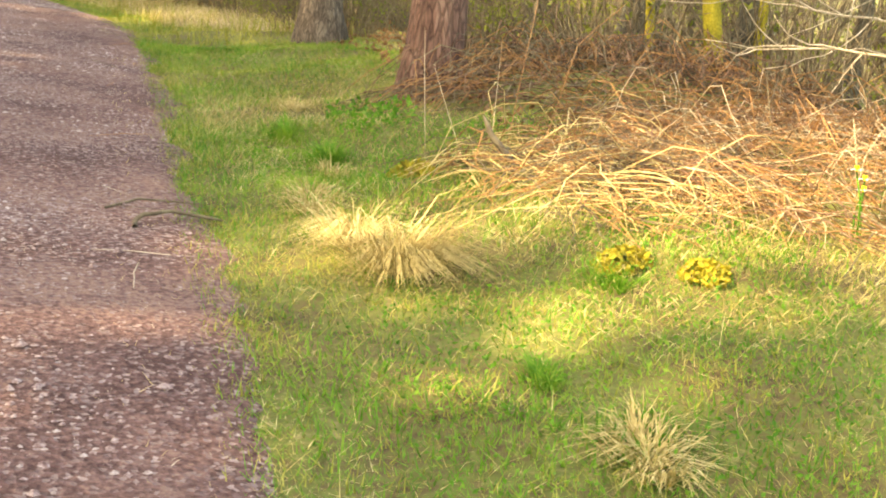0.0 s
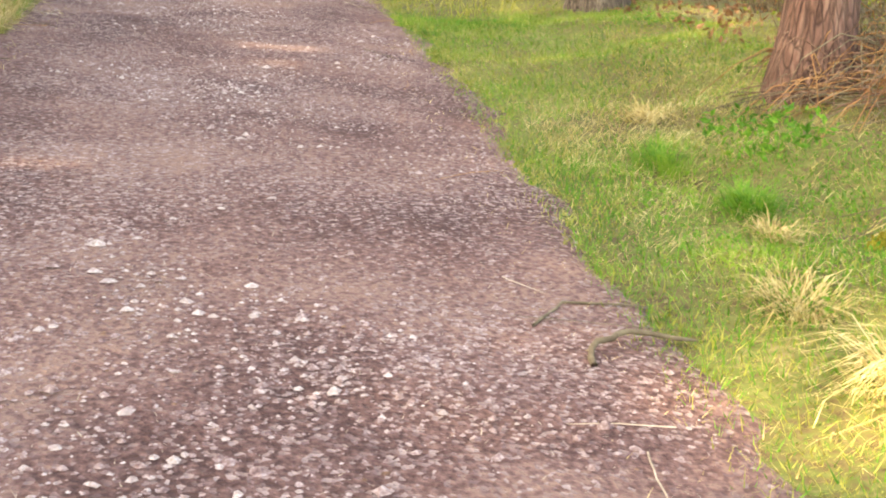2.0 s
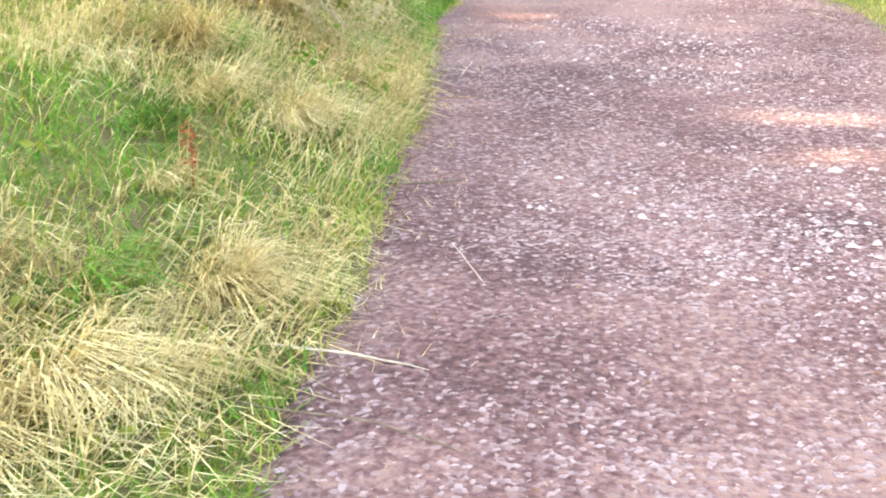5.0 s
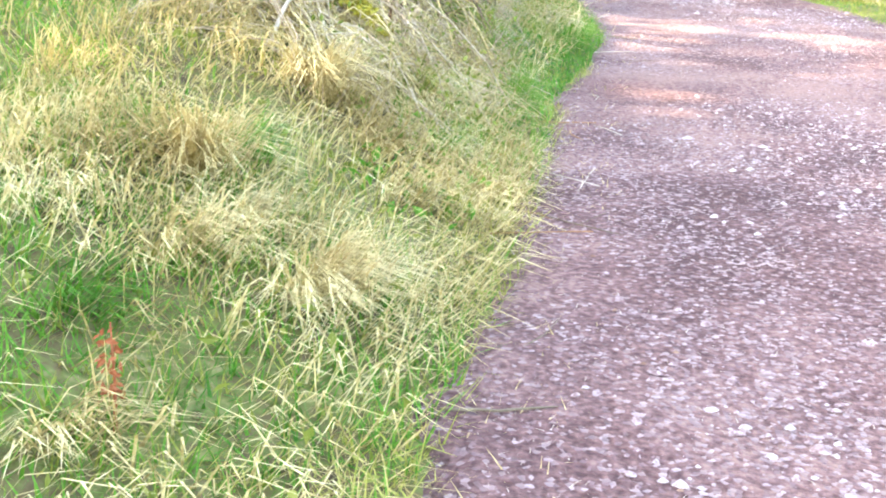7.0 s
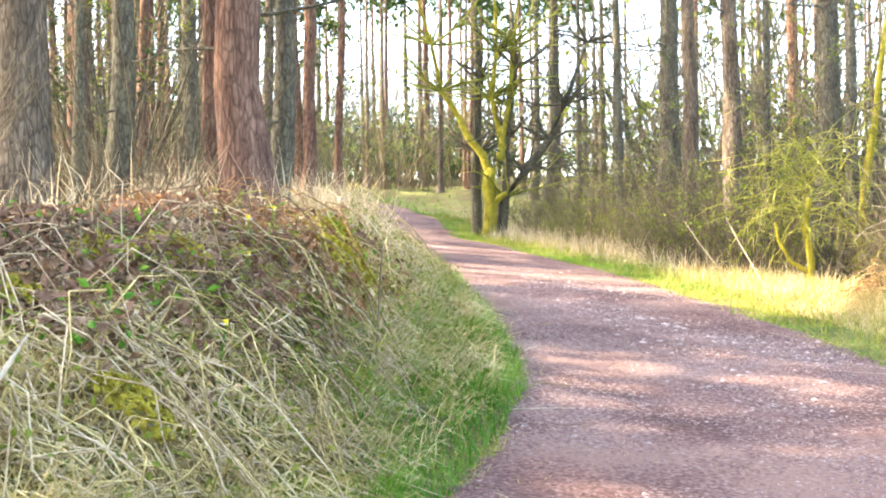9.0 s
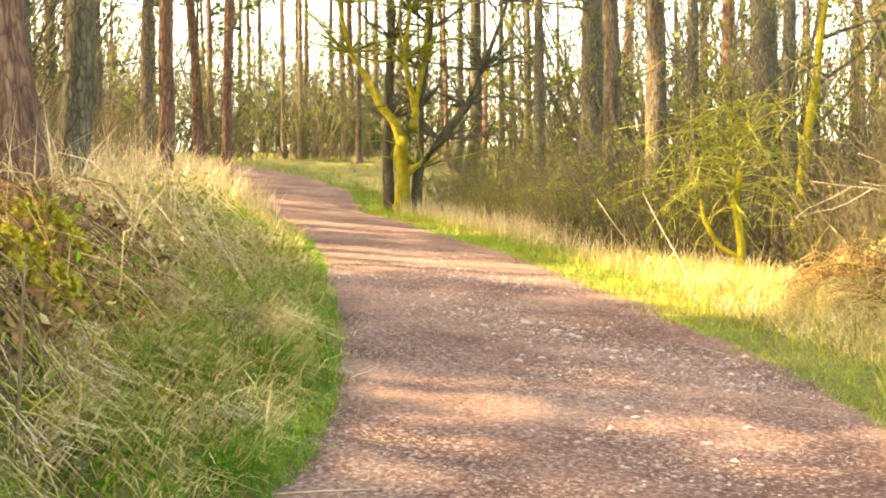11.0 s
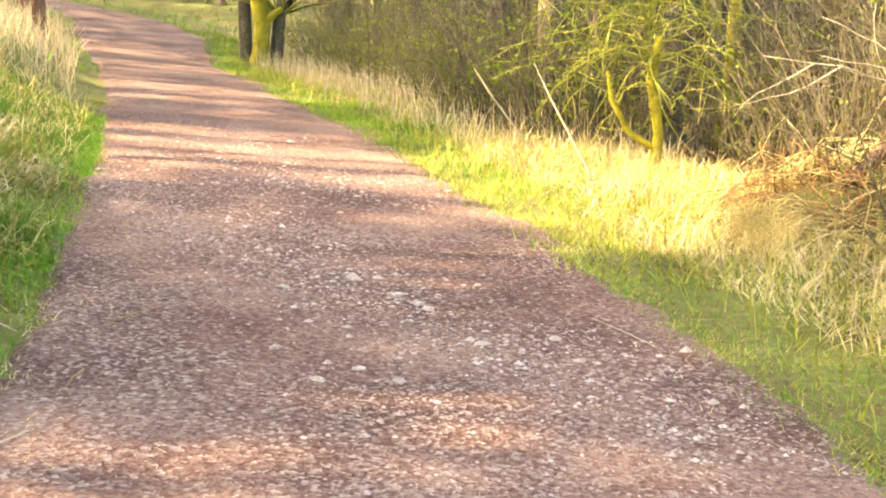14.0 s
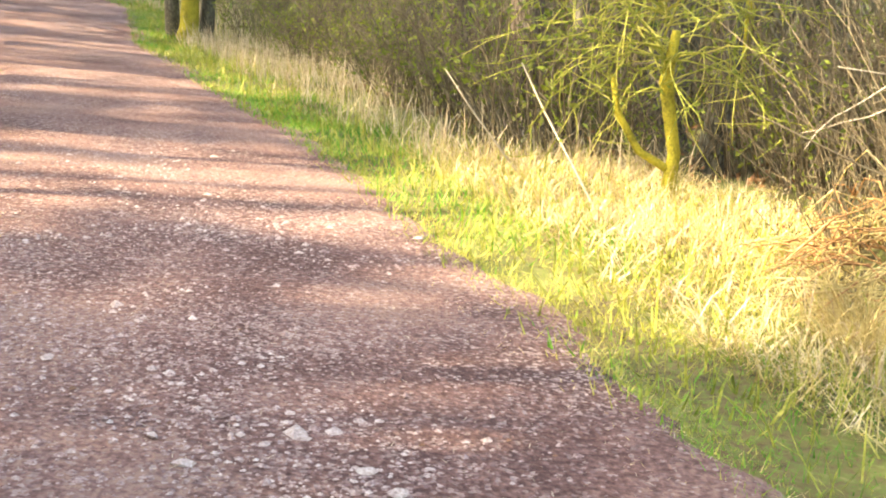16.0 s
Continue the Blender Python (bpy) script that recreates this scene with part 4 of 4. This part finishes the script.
DRY, LUSH = "dry straw-coloured grass tussock fallen over", "lush green grass tussock"
for q in ((1.15, 4.85, 900, 0.4, 0.5, M_STRAW, DRY, 1.2, -70), (1.05, 5.15, 400, 0.3, 0.4, M_STRAW, DRY, 1.2, -110), (0.95, 5.7, 260, 0.3, 0.25, M_STRAW, DRY, 1.2), (1.25, 6.9, 420, 0.3, 0.2, M_GREEN, LUSH, 0.7), (1.1, 7.7, 380, 0.35, 0.16, M_GREEN, LUSH, 0.7),
          (1.2, 6.5, 200, 0.2, 0.2, M_STRAW, DRY, 1.1), (1.3, 8.6, 220, 0.3, 0.22, M_STRAW, DRY, 1.3), (1.9, 4.3, 300, 0.3, 0.12, M_GREEN, LUSH, 0.7), (1.35, 3.5, 260, 0.2, 0.1, M_GREEN, LUSH, 0.7), (1.45, 2.9, 350, 0.25, 0.22, M_STRAW, DRY, 1.2),
          (-3.1, 8.45, 420, 0.25, 0.4, M_STRAW, DRY, 1.15, -20), (-3.3, 7.7, 380, 0.3, 0.45, M_STRAW, DRY, 1.2, -30), (-3.75, 10.6, 420, 0.25, 0.5, M_STRAW, DRY, 1.0, -60), (-3.25, 10.2, 420, 0.3, 0.42, M_STRAW, DRY, 1.25, -15),
          (-3.75, 11.9, 520, 0.35, 0.5, M_STRAW, DRY, 1.1, -40), (-4.9, 12.4, 420, 0.35, 0.3, M_GREEN, LUSH, 0.8), (-3.2, 13.6, 420, 0.35, 0.25, M_GREEN, LUSH, 0.8), (-3.4, 17.6, 500, 0.35, 0.32, M_GREEN, LUSH, 0.8), (-3.7, 18.4, 420, 0.35, 0.5, M_STRAW, DRY, 1.2, -20),
          (-3.6, 16.4, 420, 0.3, 0.3, M_GREEN, LUSH, 0.8), (0.5, 19.9, 420, 0.4, 0.45, M_STRAW, DRY, 0.9), (0.9, 21.0, 420, 0.4, 0.5, M_STRAW, DRY, 0.8), (0.1, 22.0, 420, 0.4, 0.5, M_STRAW, DRY, 0.8)):
    tussock(*q)
for k in range(44):
    y = 12.6 + k * 0.23
    x = float(along(y, LEFT)) - 0.35 - 0.5 * rng.random()
    tussock(x, y, 130, 0.3, rng.uniform(0.25, 0.45), M_HAY if k % 3 else M_OLIVE, "dry grass tussock hanging over the bank", 1.15, -10)
for k in range(30):
    y = 13.4 + k * 0.26
    x = float(along(y, LEFT)) - 0.15 - 0.75 * rng.random()
    tussock(x, y, 280, 0.35, rng.uniform(0.16, 0.34), M_GREEN, "lush green grass tussock on the bank", 0.75)
for k in range(16):
    y = 5.6 + k * 0.44
    x = float(along(y, LEFT)) - 0.25 - 0.9 * rng.random()
    tussock(x, y, 150, 0.3, rng.uniform(0.2, 0.4), M_STRAW if k % 3 else M_GREEN, "dry grass tussock fallen over the bank", 1.2, -20)


# ---- moss, leaves and small plants ----
def moss_cushion(x, y, r, seed, lift=0.0):
    rnd = np.random.default_rng(seed)
    n = int(420 * r / 0.2)
    a, s = rnd.uniform(0, 6.28, n), np.sqrt(rnd.uniform(0, 1, n))
    px_, py_ = x + r * s * np.cos(a), y + r * s * np.sin(a)
    pts = np.stack([px_, py_, ground_z(px_, py_) + r * 0.45 * (1 - s ** 2) * rnd.uniform(0.5, 1.1, n) + 0.02 + lift], 1)
    return tagged(leaf_mesh("moss_cushion", pts, 0.022, M_MOSS, rnd), "bright yellow-green moss cushion on the bank", "moss", "moss cushions", "stuff")


for k, (x, y, r) in enumerate(((-3.9, 16.0, 0.2), (-4.5, 13.2, 0.14), (-4.3, 14.3, 0.2), (-4.5, 14.0, 0.15), (-3.75, 12.7, 0.14), (-4.1, 16.5, 0.2), (1.55, 6.1, 0.14), (2.0, 4.4, 0.12), (3.45, 4.55, 0.12), (2.25, 4.15, 0.1))):
    moss_cushion(x, y, r, k, 0.16 if x < -3 else 0.0)


x, y = strip(7500, 12.8, 17.6, -1, 0.7, 2.8, 0.8)
k = ripple(x, y, 1.3, 4.0) + rng.normal(0, 0.3, len(x)) > 0.1
leaf_litter("bramble_litter", x[~k], y[~k], 0.034, M_BROWN, "dark brown bramble leaves over the bank", lift=0.26)
leaf_litter("dead_leaves", x[k], y[k], 0.04, M_DEAD, "russet dead leaves over the bank", lift=0.22)
x, y = strip(1500, 12.8, 18, -1, 0.6, 2.6)
k = ripple(x, y, 2.6, 1.0) > 0.25
leaf_litter("bramble_leaves", x[k], y[k], 0.026, M_GREEN, "green bramble leaves over the bank", lift=0.28)
leaf_litter("pale_leaves", x[~k][:420], y[~k][:420], 0.026, M_HAY, "bleached dead leaves caught in the bank's brambles", lift=0.28)
x, y = strip(7000, 6, 40, 1, 1.9, 8)
leaf_litter("dead_leaves", x, y, 0.04, M_DEAD, "brown dead leaves on the woodland floor")
x, y = strip(2200, 6, 26, -1, 0.0, 1.6)
leaf_litter("ground_leaves", x, y, 0.022, M_LEAF, "small green herb leaves in the bank grass", lift=0.12)
x, y = strip(9000, 2, 9, 1, 0.4, 2.3)
k = ripple(x, y, 1.7, 0.9) > 0.0
leaf_litter("ground_leaves", x[k], y[k], 0.010, M_GREEN, "small bright green herb leaves in the verge", lift=0.06)
x, y = strip(260, 7.4, 8.2, 1, 1.0, 1.5)
leaf_litter("nettle_leaves", x, y, 0.024, M_GREEN, "green young nettle leaves at the pine's foot", "plant", lift=0.12)
x, y = strip(500, 11, 16, -1, 0.1, 0.6)
leaf_litter("dock_leaves", x, y, 0.03, M_GREEN, "broad green leaves at the bank's foot", "plant", lift=0.08)


def frond(x, y, h, n=9):
    """A rusty dead fern frond standing upright."""
    root = new("dead_fern")
    z = float(ground_z(x, y))
    root.matrix_basis = pose(x, y, z)
    tube_object("stalk", [[(0, 0, 0, 0.005), (0.01, 0, h * 0.5, 0.004), (0.0, 0.02, h, 0.002)]], M_RUST, 5, root)
    rnd = np.random.default_rng(8)
    c = np.array([(s * 0.013, 0, h * (0.35 + 0.6 * i / n)) for i in range(n) for s in (-1, 1) for q in range(3)]) + rnd.normal(0, 0.008, (n * 6, 3))
    leaf_mesh("leaflets", c, 0.013, M_RUST, rnd, root)
    return tagged(root, "rust-red dead fern frond standing in the grass", "fern")


frond(-3.38, 9.2, 0.26)


def flower(x, y, h, petals, seed):
    rnd = np.random.default_rng(seed)
    root = new("daffodil")
    root.matrix_basis = pose(x, y, float(ground_z(x, y)), 0, 0, seed * 70)
    tube_object("stem", [[(0, 0, 0, 0.005), (0.0, 0.01, h * 0.6, 0.004), (0.03, 0, h, 0.004)]], M_GREEN, 5, root)
    v, f = [(0.03, 0, h)], []
    for k in range(6):
        a, b = k * math.pi / 3, 0.3
        v += [(0.03 + 0.025 * math.cos(a - b), 0.025 * math.sin(a - b), h + 0.01), (0.03 + 0.05 * math.cos(a), 0.05 * math.sin(a), h + 0.005), (0.03 + 0.025 * math.cos(a + b), 0.025 * math.sin(a + b), h + 0.01)]
        f.append([0, 3 * k + 1, 3 * k + 2, 3 * k + 3])
    mesh_object("petals", v, f, petals, root)
    tube_object("trumpet", [[(0.03, 0, h, 0.008), (0.03, 0, h + 0.025, 0.012)]], M_YELLOW, 7, root)
    return tagged(root, "white daffodil with a yellow trumpet in the brush", "flower", "daffodils")


for k, (x, y) in enumerate(((3.2, 4.6), (3.28, 4.66), (3.15, 4.5), (3.36, 4.55), (3.25, 4.42), (3.4, 4.7), (-4.05, 14.6), (-4.3, 14.9), (-4.1, 14.9), (-4.45, 14.4), (-3.8, 13.6), (-4.15, 15.3))):
    flower(x, y, 0.24 + 0.05 * (k % 3), M_WHITE, k)


# ---- small mossy tree in the thicket ----
def sapling(x, y):
    rnd = np.random.default_rng(17)
    root = new("mossy_sapling")
    root.matrix_basis = pose(x, y, float(ground_z(x, y)) - 0.05)
    tube_object("trunk", [[(0, 0, 0, 0.06), (0.05, 0, 0.4, 0.045), (-0.02, 0.05, 0.9, 0.05), (0.03, 0, 1.25, 0.03)], [(0, 0, 0.3, 0.03), (-0.2, 0, 0.42, 0.028), (-0.36, 0, 0.7, 0.024), (-0.4, 0, 0.95, 0.016)]], M_MOSS, 8, root)
    tw = []
    for k in range(70):
        a = rnd.uniform(0, 6.28)
        b = wander(rnd, (-0.05, 0, rnd.uniform(0.8, 2.0)), (math.cos(a), math.sin(a), rnd.uniform(0.2, 1.2)), rnd.uniform(0.7, 1.7), 0.008, 0.003, 8, 0.35, 0.16)
        tw.append(b)
        for q in b[3:]:
            tw.append(wander(rnd, q[:3], rnd.normal(0, 1, 3) + [0, 0, -0.6], rnd.uniform(0.2, 0.5), 0.005, 0.002, 4, 0.3))
    tube_object("twigs", tw, M_OLIVE, 3, root)
    leaf_mesh("leaves", np.concatenate([np.array([q[:3] for q in b]) for b in tw])[::2] + rnd.normal(0, 0.03, (len(np.concatenate([np.array([q[:3] for q in b]) for b in tw])[::2]), 3)), 0.02, M_LEAF, rnd, root)
    return tagged(root, "small mossy tree with drooping pale twigs", "tree")


sapling(-0.15, 25.2)


def mossy_trunk(x, y, r, height, seed):
    """A leaning stem furred with moss, forked above."""
    rnd = np.random.default_rng(seed)
    root = new("mossy_tree")
    root.matrix_basis = pose(x, y, float(ground_z(x, y)) - 0.1)
    main = wander(rnd, (0, 0, 0), (rnd.uniform(-0.1, 0.1), 0, 1), height, r, r * 0.4, 8, 0.08)
    forks = [wander(rnd, main[k][:3], (rnd.choice((-1, 1)) * rnd.uniform(0.5, 1.0), rnd.normal(0, 0.4), 0.7), height * 0.3, r * 0.4, r * 0.1, 7, 0.3) for k in (2, 3, 4, 5)]
    tube_object("trunk", [main], M_MOSS, 10, root)
    tube_object("limbs", forks, M_GREYBARK, 6, root)
    return tagged(root, "crooked stem coated in yellow-green moss in the thicket", "tree", "mossy stems")


for k, (x, y, r) in enumerate(((4.75, 8.9, 0.085), (5.4, 9.4, 0.05), (4.35, 9.3, 0.045), (0.75, 27.4, 0.08))):
    mossy_trunk(x, y, r, 4.2, 60 + k)
